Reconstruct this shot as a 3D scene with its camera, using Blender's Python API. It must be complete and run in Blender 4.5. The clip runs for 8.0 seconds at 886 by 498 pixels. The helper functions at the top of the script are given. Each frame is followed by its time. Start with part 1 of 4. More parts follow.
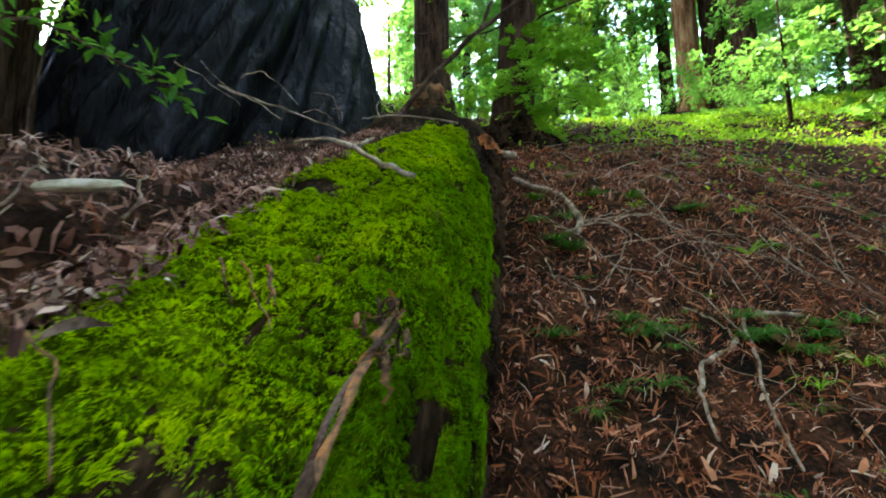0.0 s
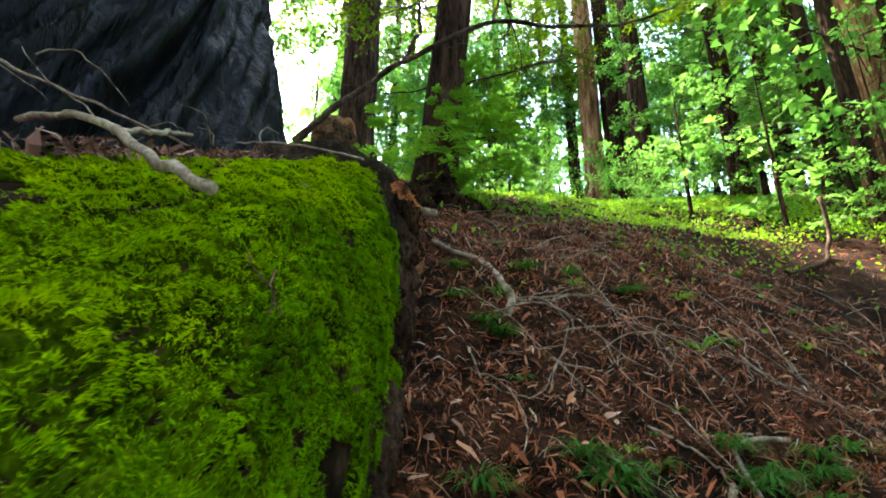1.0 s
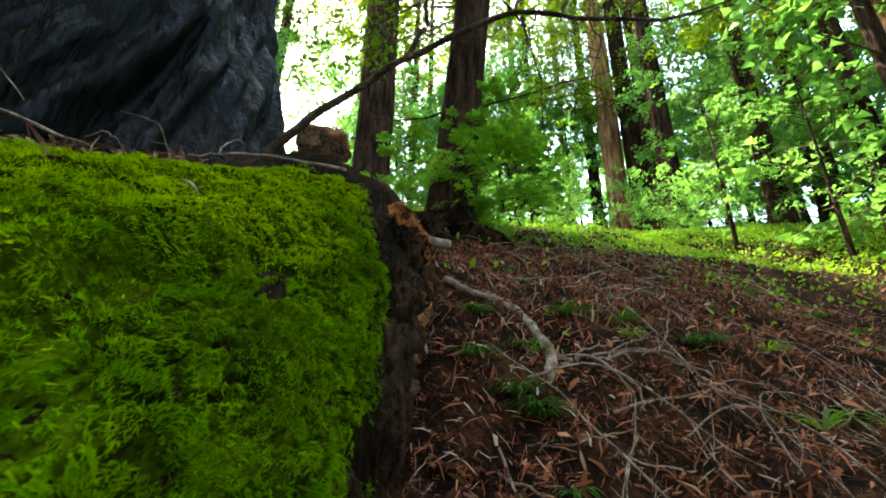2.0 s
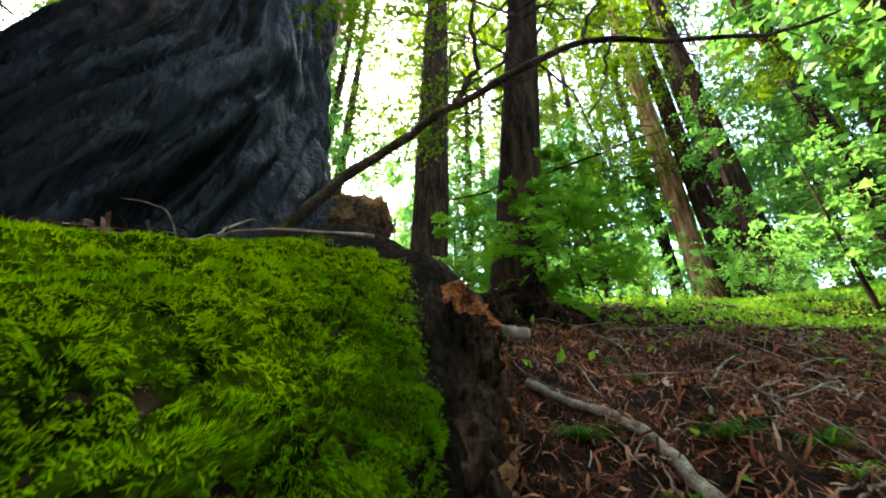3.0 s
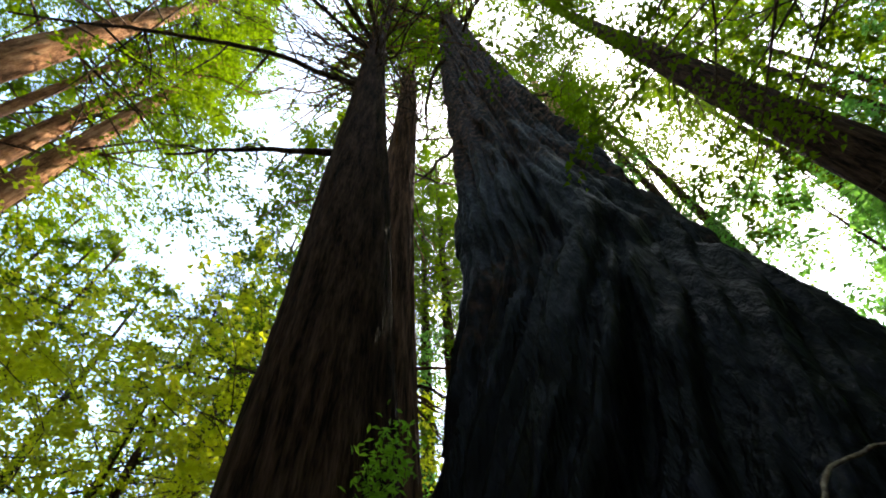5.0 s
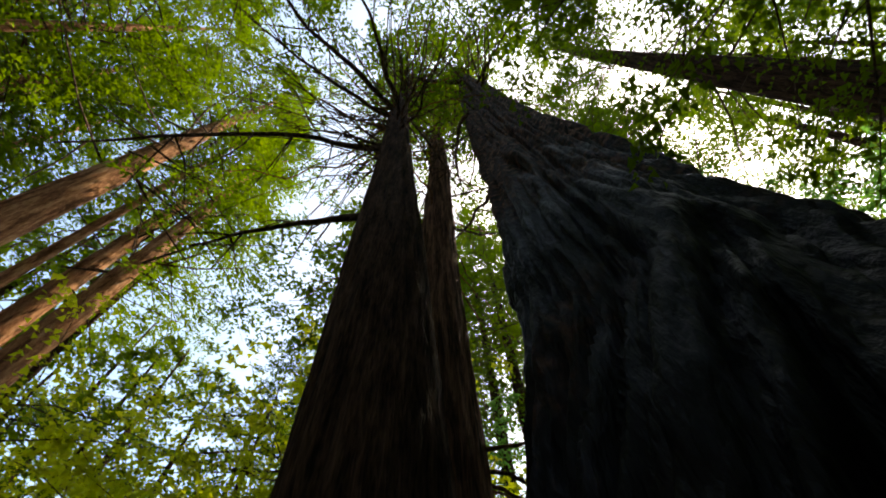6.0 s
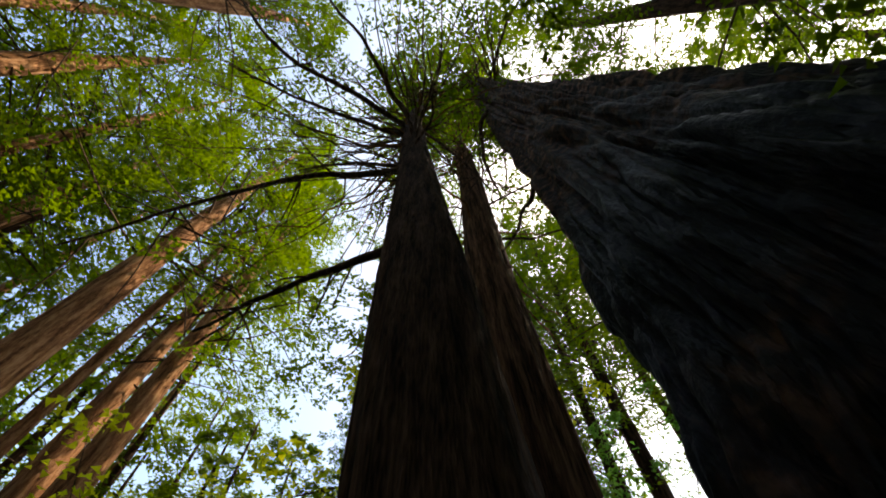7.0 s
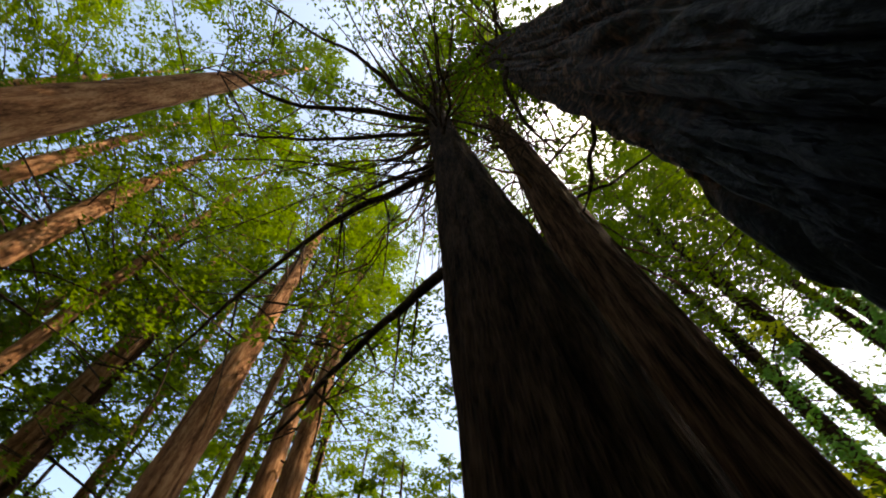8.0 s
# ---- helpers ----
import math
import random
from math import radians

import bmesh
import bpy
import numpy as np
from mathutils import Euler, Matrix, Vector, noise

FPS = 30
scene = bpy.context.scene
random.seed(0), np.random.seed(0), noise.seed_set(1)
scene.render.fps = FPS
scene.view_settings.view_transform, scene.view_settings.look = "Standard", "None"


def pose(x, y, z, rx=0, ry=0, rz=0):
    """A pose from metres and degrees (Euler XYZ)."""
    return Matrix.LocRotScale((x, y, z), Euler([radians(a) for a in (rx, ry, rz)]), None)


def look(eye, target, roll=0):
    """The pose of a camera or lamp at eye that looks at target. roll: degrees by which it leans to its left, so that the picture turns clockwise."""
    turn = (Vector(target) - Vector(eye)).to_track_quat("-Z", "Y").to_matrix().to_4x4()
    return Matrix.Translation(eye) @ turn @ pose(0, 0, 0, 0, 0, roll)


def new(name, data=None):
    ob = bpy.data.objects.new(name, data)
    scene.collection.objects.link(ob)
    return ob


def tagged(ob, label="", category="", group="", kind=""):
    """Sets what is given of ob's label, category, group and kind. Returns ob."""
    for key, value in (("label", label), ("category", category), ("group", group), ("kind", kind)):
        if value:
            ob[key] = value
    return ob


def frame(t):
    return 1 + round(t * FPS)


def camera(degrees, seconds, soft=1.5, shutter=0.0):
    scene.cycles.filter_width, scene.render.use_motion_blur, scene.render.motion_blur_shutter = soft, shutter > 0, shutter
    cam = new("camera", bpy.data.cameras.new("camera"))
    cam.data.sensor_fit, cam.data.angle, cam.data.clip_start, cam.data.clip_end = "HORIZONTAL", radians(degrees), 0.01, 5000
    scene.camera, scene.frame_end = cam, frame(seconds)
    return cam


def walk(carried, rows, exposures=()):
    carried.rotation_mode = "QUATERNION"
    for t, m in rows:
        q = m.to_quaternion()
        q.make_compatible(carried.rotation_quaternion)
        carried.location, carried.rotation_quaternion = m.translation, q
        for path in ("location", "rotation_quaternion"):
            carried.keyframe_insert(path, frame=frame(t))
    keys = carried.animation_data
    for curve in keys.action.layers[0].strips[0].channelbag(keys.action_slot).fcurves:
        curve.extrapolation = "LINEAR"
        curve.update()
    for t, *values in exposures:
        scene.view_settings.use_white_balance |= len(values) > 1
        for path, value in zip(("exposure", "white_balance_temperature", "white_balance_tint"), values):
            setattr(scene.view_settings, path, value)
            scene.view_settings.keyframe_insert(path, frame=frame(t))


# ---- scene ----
cam = camera(91.3, 8.0, soft=1.8, shutter=0.14)
PATH = [
    (0, (0.0, 0.0, 0.0), (0.002, 1.985, 0.244), -1.05),
    (0.5, (0.029, 0.415, 0.076), (0.354, 2.342, 0.501), -0.36),
    (1, (0.137, 0.784, 0.167), (0.51, 2.672, 0.712), 0.58),
    (2.5, (0.312, 1.679, 0.491), (0.47, 3.491, 1.323), 0.99),
    (3, (0.316, 1.962, 0.632), (0.293, 3.669, 1.673), 0.71),
    (3.5, (0.273, 2.182, 0.804), (-0.141, 3.67, 2.074), -0.83),
    (4, (0.202, 2.38, 1.003), (-0.735, 3.446, 2.413), -2.42),
    (4.5, (0.102, 2.478, 1.188), (-0.998, 3.184, 2.702), -3.58),
    (6, (-0.709, 2.998, 2.114), (-1.583, 3.191, 3.903), -3.19),
    (6.5, (-1.024, 3.059, 2.882), (-1.855, 3.14, 4.7), -3.31),
    (7, (-1.337, 3.138, 3.667), (-2.152, 3.109, 5.493), -2.78),
    (7.5, (-1.568, 3.181, 4.352), (-2.373, 3.023, 6.176), -2.30),
    (8, (-1.728, 3.217, 4.915), (-2.483, 2.842, 6.729), -1.63),
]
walk(cam, [(t, look(eye, target, roll)) for t, eye, target, roll in PATH],
     exposures=[(0.0, 4.7, 6500, 3), (1.0, 4.68, 6500, 3), (2.5, 4.38, 6800, 3), (3.5, 4.42, 6300, 0), (4.0, 3.75, 6500, 1), (4.5, 3.3, 6700, 1), (6.0, 1.9, 7900, 3), (8.0, 1.78, 8200, 7)])

# ---- world and sun ----
SUN_EL, SUN_AZ = 57.0, -32.0          # degrees; azimuth clockwise from +y
world = bpy.data.worlds.new("sky")
scene.world = world
world.use_nodes = True
wn, wl = world.node_tree.nodes, world.node_tree.links
sky = wn.new("ShaderNodeTexSky")
sky.sky_type, sky.sun_disc = "NISHITA", False
sky.sun_elevation, sky.sun_rotation = radians(SUN_EL), radians(SUN_AZ)
sky.air_density, sky.dust_density, sky.ozone_density = 1.0, 2.0, 1.3
wl.new(sky.outputs[0], wn["Background"].inputs[0])
wn["Background"].inputs[1].default_value = 0.15
sun_data = bpy.data.lights.new("sun", "SUN")
sun_data.energy, sun_data.angle, sun_data.color = 2.3, radians(0.53), (1.0, 0.90, 0.76)
sun = new("sun", sun_data)
sun.matrix_world = look((0, 0, 0), (-math.sin(radians(SUN_AZ)) * math.cos(radians(SUN_EL)),
                                    -math.cos(radians(SUN_AZ)) * math.cos(radians(SUN_EL)), -math.sin(radians(SUN_EL))))

rng = np.random.default_rng(7)


# ---- noise and mesh helpers ----
def lattice(i, j, k, seed):
    h = (i * 374761393 + j * 668265263 + k * 2147483647 + seed * 974634777) & 0xFFFFFFFF
    h = ((h ^ (h >> 13)) * 1274126177) & 0xFFFFFFFF
    return ((h ^ (h >> 16)) & 0xFFFF) / 65535.0


def vnoise(p, seed=0):
    """Smooth value noise in 0..1 at an (n, 3) array of places."""
    p = np.asarray(p, float)
    base = np.floor(p).astype(np.int64)
    f = p - base
    f = f * f * (3 - 2 * f)
    out = 0.0
    for a in (0, 1):
        for b in (0, 1):
            for c in (0, 1):
                w = (f[:, 0] if a else 1 - f[:, 0]) * (f[:, 1] if b else 1 - f[:, 1]) * (f[:, 2] if c else 1 - f[:, 2])
                out = out + w * lattice(base[:, 0] + a, base[:, 1] + b, base[:, 2] + c, seed)
    return out


def fbm(p, octaves=4, seed=0):
    p = np.asarray(p, float)
    total, amp, norm = 0.0, 1.0, 0.0
    for o in range(octaves):
        total = total + amp * vnoise(p * 2.0 ** o, seed + o)
        norm += amp
        amp *= 0.5
    return total / norm


def smooth(a, b, x):
    u = np.clip((x - a) / (b - a), 0, 1)
    return u * u * (3 - 2 * u)


def mesh_of(name, verts, quads=None, tris=None, mat=None, shade=True):
    """A mesh from arrays of places and of faces."""
    verts = np.asarray(verts, np.float32).reshape(-1, 3)
    me = bpy.data.meshes.new(name)
    quads = np.zeros((0, 4), np.int32) if quads is None else np.asarray(quads, np.int32).reshape(-1, 4)
    tris = np.zeros((0, 3), np.int32) if tris is None else np.asarray(tris, np.int32).reshape(-1, 3)
    me.vertices.add(len(verts))
    me.vertices.foreach_set("co", verts.ravel())
    me.loops.add(quads.size + tris.size)
    me.loops.foreach_set("vertex_index", np.concatenate([quads.ravel(), tris.ravel()]))
    me.polygons.add(len(quads) + len(tris))
    starts = np.concatenate([np.arange(len(quads)) * 4, quads.size + np.arange(len(tris)) * 3])
    me.polygons.foreach_set("loop_start", starts.astype(np.int32))
    me.polygons.foreach_set("use_smooth", np.full(len(starts), shade))
    me.update(calc_edges=True)
    me.validate()
    if mat:
        me.materials.append(mat)
    return me


def part(name, me, parent=None, label=""):
    ob = new(name, me)
    if parent:
        ob.parent = parent
    return tagged(ob, label)


def grid_faces(n, m, wrap=False):
    """Quads of an n by m grid of places; wrap closes the second way round."""
    i, j = np.meshgrid(np.arange(n - 1), np.arange(m if wrap else m - 1), indexing="ij")
    k = (j + 1) % m
    return np.stack([i * m + j, i * m + k, (i + 1) * m + k, (i + 1) * m + j], -1).reshape(-1, 4)


def tube_arrays(points, radii, sides=8, bump=0.0, seed=0):
    """A closed tube along points with a radius at each; returns places, quads, tris."""
    pts = np.asarray(points, float)
    radii = np.asarray(radii, float)
    along = np.gradient(pts, axis=0)
    along /= np.linalg.norm(along, axis=1)[:, None] + 1e-9
    ref = np.array([0.31, 0.2, 0.93]) if abs(along[0, 2]) < 0.9 else np.array([1.0, 0.1, 0])
    a = np.cross(along, ref)
    a /= np.linalg.norm(a, axis=1)[:, None] + 1e-9
    b = np.cross(along, a)
    th = np.linspace(0, 2 * np.pi, sides, endpoint=False)
    r = radii[:, None] * np.ones(sides)
    if bump:
        q = np.stack([np.cos(th)[None] * np.ones((len(pts), 1)) * 2 + seed * 3.1, np.sin(th)[None] * np.ones((len(pts), 1)) * 2,
                      np.arange(len(pts))[:, None] * 0.6 * np.ones(sides)], -1).reshape(-1, 3)
        r = r * (1 + bump * (fbm(q, 3, seed).reshape(r.shape) - 0.5) * 2)
    v = pts[:, None] + r[..., None] * (np.cos(th)[None, :, None] * a[:, None] + np.sin(th)[None, :, None] * b[:, None])
    v = v.reshape(-1, 3)
    q = grid_faces(len(pts), sides, True)
    n = len(v)
    v = np.concatenate([v, pts[:1], pts[-1:]])
    j = np.arange(sides)
    t0 = np.stack([np.full(sides, n), (j + 1) % sides, j], -1)
    last = (len(pts) - 1) * sides
    t1 = np.stack([np.full(sides, n + 1), last + j, last + (j + 1) % sides], -1)
    return v, q, np.concatenate([t0, t1])


def bend(points, n=24, wobble=0.0, seed=0):
    """A smooth curve through a few places (Catmull-Rom), with a little wobble."""
    p = np.asarray(points, float)
    p = np.concatenate([2 * p[:1] - p[1:2], p, 2 * p[-1:] - p[-2:-1]])
    u = np.linspace(0, len(p) - 3 - 1e-6, n)
    i = u.astype(int)
    f = (u - i)[:, None]
    a, b, c, d = p[i], p[i + 1], p[i + 2], p[i + 3]
    out = 0.5 * (2 * b + (c - a) * f + (2 * a - 5 * b + 4 * c - d) * f ** 2 + (3 * b - a - 3 * c + d) * f ** 3)
    if wobble:
        k = np.arange(n)[:, None] * 0.45
        out = out + wobble * (np.concatenate([vnoise(np.c_[k, k * 0, k * 0 + s], seed + s)[:, None] for s in (1, 2, 3)], 1) - 0.5)
    return out


def joined(pieces):
    """One set of arrays from several (places, quads, tris)."""
    vs, qs, ts, n = [], [], [], 0
    for v, q, t in pieces:
        vs.append(v)
        qs.append(np.asarray(q).reshape(-1, 4) + n)
        ts.append(np.asarray(t).reshape(-1, 3) + n)
        n += len(v)
    return np.concatenate(vs), np.concatenate(qs), np.concatenate(ts)


# ---- materials ----
def material(name):
    m = bpy.data.materials.new(name)
    m.use_nodes = True
    return m, m.node_tree.nodes, m.node_tree.links, m.node_tree.nodes["Principled BSDF"]


def ramp(nodes, stops):
    r = nodes.new("ShaderNodeValToRGB")
    while len(r.color_ramp.elements) < len(stops):
        r.color_ramp.elements.new(0.5)
    for e, (at, col) in zip(r.color_ramp.elements, stops):
        e.position, e.color = at, (*col, 1)
    return r


def grain_material(name, stops, scale=(1, 1, 1), noise_scale=6.0, rough=0.9, bump=0.4, dist=0.02, fine=60.0, spec=0.06):
    """A surface with two scales of variation: broad tone and fine grain, both in the colour and in the relief."""
    m, n, l, p = material(name)
    co = n.new("ShaderNodeTexCoord")
    mp = n.new("ShaderNodeMapping")
    mp.inputs["Scale"].default_value = scale
    l.new(co.outputs["Object"], mp.inputs[0])
    big, small = n.new("ShaderNodeTexNoise"), n.new("ShaderNodeTexNoise")
    big.inputs["Scale"].default_value, big.inputs["Detail"].default_value = noise_scale, 5.0
    small.inputs["Scale"].default_value, small.inputs["Detail"].default_value = fine, 4.0
    l.new(mp.outputs[0], big.inputs[0])
    l.new(mp.outputs[0], small.inputs[0])
    mix = n.new("ShaderNodeMix")
    mix.inputs[0].default_value = 0.4
    l.new(big.outputs[0], mix.inputs[2])
    l.new(small.outputs[0], mix.inputs[3])
    r = ramp(n, [(0.5 + (a - 0.5) * 0.6, c) for a, c in stops])
    l.new(mix.outputs[0], r.inputs[0])
    l.new(r.outputs[0], p.inputs["Base Color"])
    b = n.new("ShaderNodeBump")
    b.inputs["Strength"].default_value, b.inputs["Distance"].default_value = bump, dist
    l.new(mix.outputs[0], b.inputs["Height"])
    l.new(b.outputs[0], p.inputs["Normal"])
    p.inputs["Roughness"].default_value = rough
    p.inputs["Specular IOR Level"].default_value = spec
    return m


def leaf_material(name, stops, through_tint=(0.5, 0.75, 0.08), amount=0.5, rough=0.5, spec=0.2, patch=0.0):
    """Leaves: each its own tone, part of the light passing through."""
    m, n, l, p = material(name)
    geo = n.new("ShaderNodeNewGeometry")
    r = ramp(n, stops)
    if patch:
        # patches of older and fresher growth besides the tone of each leaf
        co, big, mix = n.new("ShaderNodeTexCoord"), n.new("ShaderNodeTexNoise"), n.new("ShaderNodeMix")
        big.inputs["Scale"].default_value, big.inputs["Detail"].default_value = patch, 3.0
        wide = n.new("ShaderNodeMapRange")
        wide.inputs[1].default_value, wide.inputs[2].default_value = 0.3, 0.7
        l.new(co.outputs["Object"], big.inputs[0])
        l.new(big.outputs[0], wide.inputs[0])
        mix.inputs[0].default_value = 0.6
        l.new(geo.outputs["Random Per Island"], mix.inputs[2])
        l.new(wide.outputs[0], mix.inputs[3])
        l.new(mix.outputs[0], r.inputs[0])
    else:
        l.new(geo.outputs["Random Per Island"], r.inputs[0])
    l.new(r.outputs[0], p.inputs["Base Color"])
    p.inputs["Roughness"].default_value = rough
    p.inputs["Specular IOR Level"].default_value = spec
    t = n.new("ShaderNodeBsdfTranslucent")
    tint = n.new("ShaderNodeMix")
    tint.data_type = "RGBA"
    tint.inputs[0].default_value = 0.6
    l.new(r.outputs[0], tint.inputs[6])
    tint.inputs[7].default_value = (*through_tint, 1)
    l.new(tint.outputs[2], t.inputs[0])
    mx = n.new("ShaderNodeMixShader")
    mx.inputs[0].default_value = amount
    l.new(p.outputs[0], mx.inputs[1])
    l.new(t.outputs[0], mx.inputs[2])
    l.new(mx.outputs[0], n["Material Output"].inputs[0])
    return m


def chip_material(name, stops, rough=0.85):
    """Litter: every piece takes its own tone."""
    m, n, l, p = material(name)
    geo = n.new("ShaderNodeNewGeometry")
    r = ramp(n, stops)
    l.new(geo.outputs["Random Per Island"], r.inputs[0])
    l.new(r.outputs[0], p.inputs["Base Color"])
    p.inputs["Roughness"].default_value = rough
    p.inputs["Specular IOR Level"].default_value = 0.06
    return m


# black char; the paler bluish stops paint in the sky's sheen on ridges
CHAR = grain_material("charred_bark", [(0.25, (0.0008, 0.0008, 0.001)), (0.48, (0.0022, 0.0021, 0.0028)), (0.60, (0.0055, 0.0053, 0.008)), (0.74, (0.02, 0.019, 0.027)), (0.9, (0.06, 0.04, 0.03))],
                      (1, 1, 0.3), 4.0, 0.44, 1.0, 0.10, 18.0, 0.085)
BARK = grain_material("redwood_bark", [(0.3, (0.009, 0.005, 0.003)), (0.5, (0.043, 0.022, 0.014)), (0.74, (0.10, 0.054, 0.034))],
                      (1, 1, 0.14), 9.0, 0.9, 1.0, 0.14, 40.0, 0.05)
# brown bark of the rear tree, brightened in colour in place of sunlight
BARK_BROWN_LIT = grain_material("brown_lit_redwood_bark", [(0.3, (0.018, 0.009, 0.005)), (0.5, (0.10, 0.049, 0.028)), (0.7, (0.23, 0.12, 0.07))],
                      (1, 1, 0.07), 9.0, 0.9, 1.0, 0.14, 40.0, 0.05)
# pale bark, lightened further: sun on the tall trunks put into the colour
BARK_PALE_LIT = grain_material("pale_lit_bark", [(0.3, (0.08, 0.033, 0.016)), (0.5, (0.26, 0.12, 0.06)), (0.7, (0.48, 0.26, 0.145))],
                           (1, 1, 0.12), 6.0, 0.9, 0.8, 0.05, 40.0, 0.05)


def scorch(m, height):
    """Above a ragged line at that height the bark is unburnt brown."""
    n, l, p = m.node_tree.nodes, m.node_tree.links, m.node_tree.nodes["Principled BSDF"]
    old = p.inputs["Base Color"].links[0].from_socket
    co, sep, big, add, rng_, mix = (n.new("ShaderNode" + k) for k in ("TexCoord", "SeparateXYZ", "TexNoise", "Math", "MapRange", "Mix"))
    big.inputs["Scale"].default_value, big.inputs["Detail"].default_value = 0.5, 6.0
    l.new(co.outputs["Object"], sep.inputs[0])
    l.new(co.outputs["Object"], big.inputs[0])
    add.operation = "MULTIPLY_ADD"
    add.inputs[1].default_value = 14.0
    l.new(big.outputs[0], add.inputs[0])
    l.new(sep.outputs[2], add.inputs[2])
    rng_.inputs[1].default_value, rng_.inputs[2].default_value = height + 5.5, height + 9.0
    l.new(add.outputs[0], rng_.inputs[0])
    mix.data_type = "RGBA"
    brown = ramp(n, [(0.40, (0.006, 0.0035, 0.0025)), (0.53, (0.045, 0.021, 0.013)), (0.66, (0.15, 0.072, 0.043))])
    fine = n.new("ShaderNodeTexNoise")
    fine.inputs["Scale"].default_value, fine.inputs["Detail"].default_value = 7.0, 5.0
    l.new(co.outputs["Object"], fine.inputs[0])
    l.new(fine.outputs[0], brown.inputs[0])
    l.new(rng_.outputs[0], mix.inputs[0])
    l.new(old, mix.inputs[6])
    l.new(brown.outputs[0], mix.inputs[7])
    l.new(mix.outputs[2], p.inputs["Base Color"])
    # burnt bark is half glazed, unburnt bark dull
    dull = n.new("ShaderNodeMapRange")
    dull.inputs[3].default_value, dull.inputs[4].default_value = 0.46, 0.72
    l.new(rng_.outputs[0], dull.inputs[0])
    l.new(dull.outputs[0], p.inputs["Roughness"])


scorch(CHAR, 7.5)
DEADWOOD = grain_material("dead_branch_wood", [(0.3, (0.02, 0.012, 0.008)), (0.5, (0.06, 0.036, 0.025)), (0.75, (0.15, 0.10, 0.075))], (1, 1, 1), 9.0, 0.9, 0.5, 0.01, 80.0)
# rusty dead twigs, with the sun's orange on them mixed into the colour
RUSTWOOD_LIT = grain_material("rusty_lit_branch_wood", [(0.3, (0.06, 0.028, 0.014)), (0.6, (0.17, 0.08, 0.035)), (0.8, (0.3, 0.15, 0.06))], (1, 1, 1), 9.0, 0.9, 0.5, 0.01, 80.0)
STICK = grain_material("weathered_stick", [(0.3, (0.10, 0.068, 0.05)), (0.52, (0.29, 0.21, 0.155)), (0.75, (0.52, 0.41, 0.33))], (1, 1, 1), 18.0, 0.85, 0.5, 0.006, 120.0)
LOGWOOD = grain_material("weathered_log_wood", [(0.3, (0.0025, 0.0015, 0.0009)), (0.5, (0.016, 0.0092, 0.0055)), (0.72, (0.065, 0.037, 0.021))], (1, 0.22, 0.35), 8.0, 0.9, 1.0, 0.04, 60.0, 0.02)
ROT = grain_material("rotten_wood", [(0.3, (0.03, 0.012, 0.006)), (0.5, (0.17, 0.052, 0.018)), (0.7, (0.46, 0.16, 0.045))], (1, 1, 1), 14.0, 0.9, 0.9, 0.03, 70.0)
BLOCKWOOD = grain_material("weathered_broken_wood", [(0.3, (0.03, 0.017, 0.010)), (0.48, (0.12, 0.070, 0.042)), (0.60, (0.24, 0.115, 0.055)), (0.75, (0.42, 0.16, 0.055))], (1, 1, 1), 10.0, 0.9, 0.9, 0.03, 60.0)
SOIL = grain_material("forest_floor", [(0.3, (0.003, 0.0012, 0.0007)), (0.5, (0.016, 0.006, 0.003)), (0.7, (0.065, 0.025, 0.013))], (1, 1, 1), 5.0, 0.95, 0.9, 0.04, 45.0, 0.1)
MOSSBED = grain_material("moss_bed", [(0.3, (0.008, 0.012, 0.001)), (0.5, (0.035, 0.058, 0.0015)), (0.75, (0.11, 0.17, 0.003))], (1, 1, 1), 9.0, 0.95, 0.8, 0.02, 90.0, 0.0)
# flank fronds darker, crest fronds brighter: light from above put into both colours
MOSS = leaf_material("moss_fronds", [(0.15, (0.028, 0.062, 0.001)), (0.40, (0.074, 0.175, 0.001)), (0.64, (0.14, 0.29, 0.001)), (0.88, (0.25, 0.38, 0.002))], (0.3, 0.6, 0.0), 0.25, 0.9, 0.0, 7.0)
MOSSCREST_LIT = leaf_material("crest_lit_moss_fronds", [(0.15, (0.11, 0.19, 0.001)), (0.38, (0.26, 0.42, 0.001)), (0.62, (0.40, 0.55, 0.002)), (0.88, (0.55, 0.62, 0.004))], (0.4, 0.6, 0.0), 0.25, 0.9, 0.0, 7.0)
LITTER = chip_material("needle_litter", [(0.0, (0.02, 0.008, 0.005)), (0.35, (0.085, 0.027, 0.013)), (0.7, (0.36, 0.108, 0.048)), (0.92, (0.54, 0.24, 0.14)), (1.0, (0.62, 0.47, 0.38))])
LITTER_LOG = chip_material("leaf_litter", [(0.0, (0.03, 0.013, 0.010)), (0.45, (0.18, 0.085, 0.065)), (0.82, (0.33, 0.165, 0.125)), (1.0, (0.50, 0.36, 0.30))])
NEEDLES = leaf_material("redwood_needles", [(0.0, (0.012, 0.036, 0.003)), (0.5, (0.030, 0.078, 0.004)), (0.85, (0.078, 0.122, 0.006)), (1.0, (0.20, 0.14, 0.010))], (0.225, 0.325, 0.005), 0.48, spec=0.08, patch=0.5)
BROADLEAF = leaf_material("broad_leaves", [(0.0, (0.03, 0.085, 0.010)), (0.5, (0.075, 0.18, 0.017)), (1.0, (0.19, 0.28, 0.024))], (0.25, 0.58, 0.09), 0.5, patch=0.7)
SPROUTLEAF = leaf_material("fresh_redwood_shoots", [(0.0, (0.05, 0.13, 0.010)), (0.5, (0.12, 0.27, 0.016)), (1.0, (0.24, 0.40, 0.03))], (0.42, 0.75, 0.05), 0.6, patch=1.5)
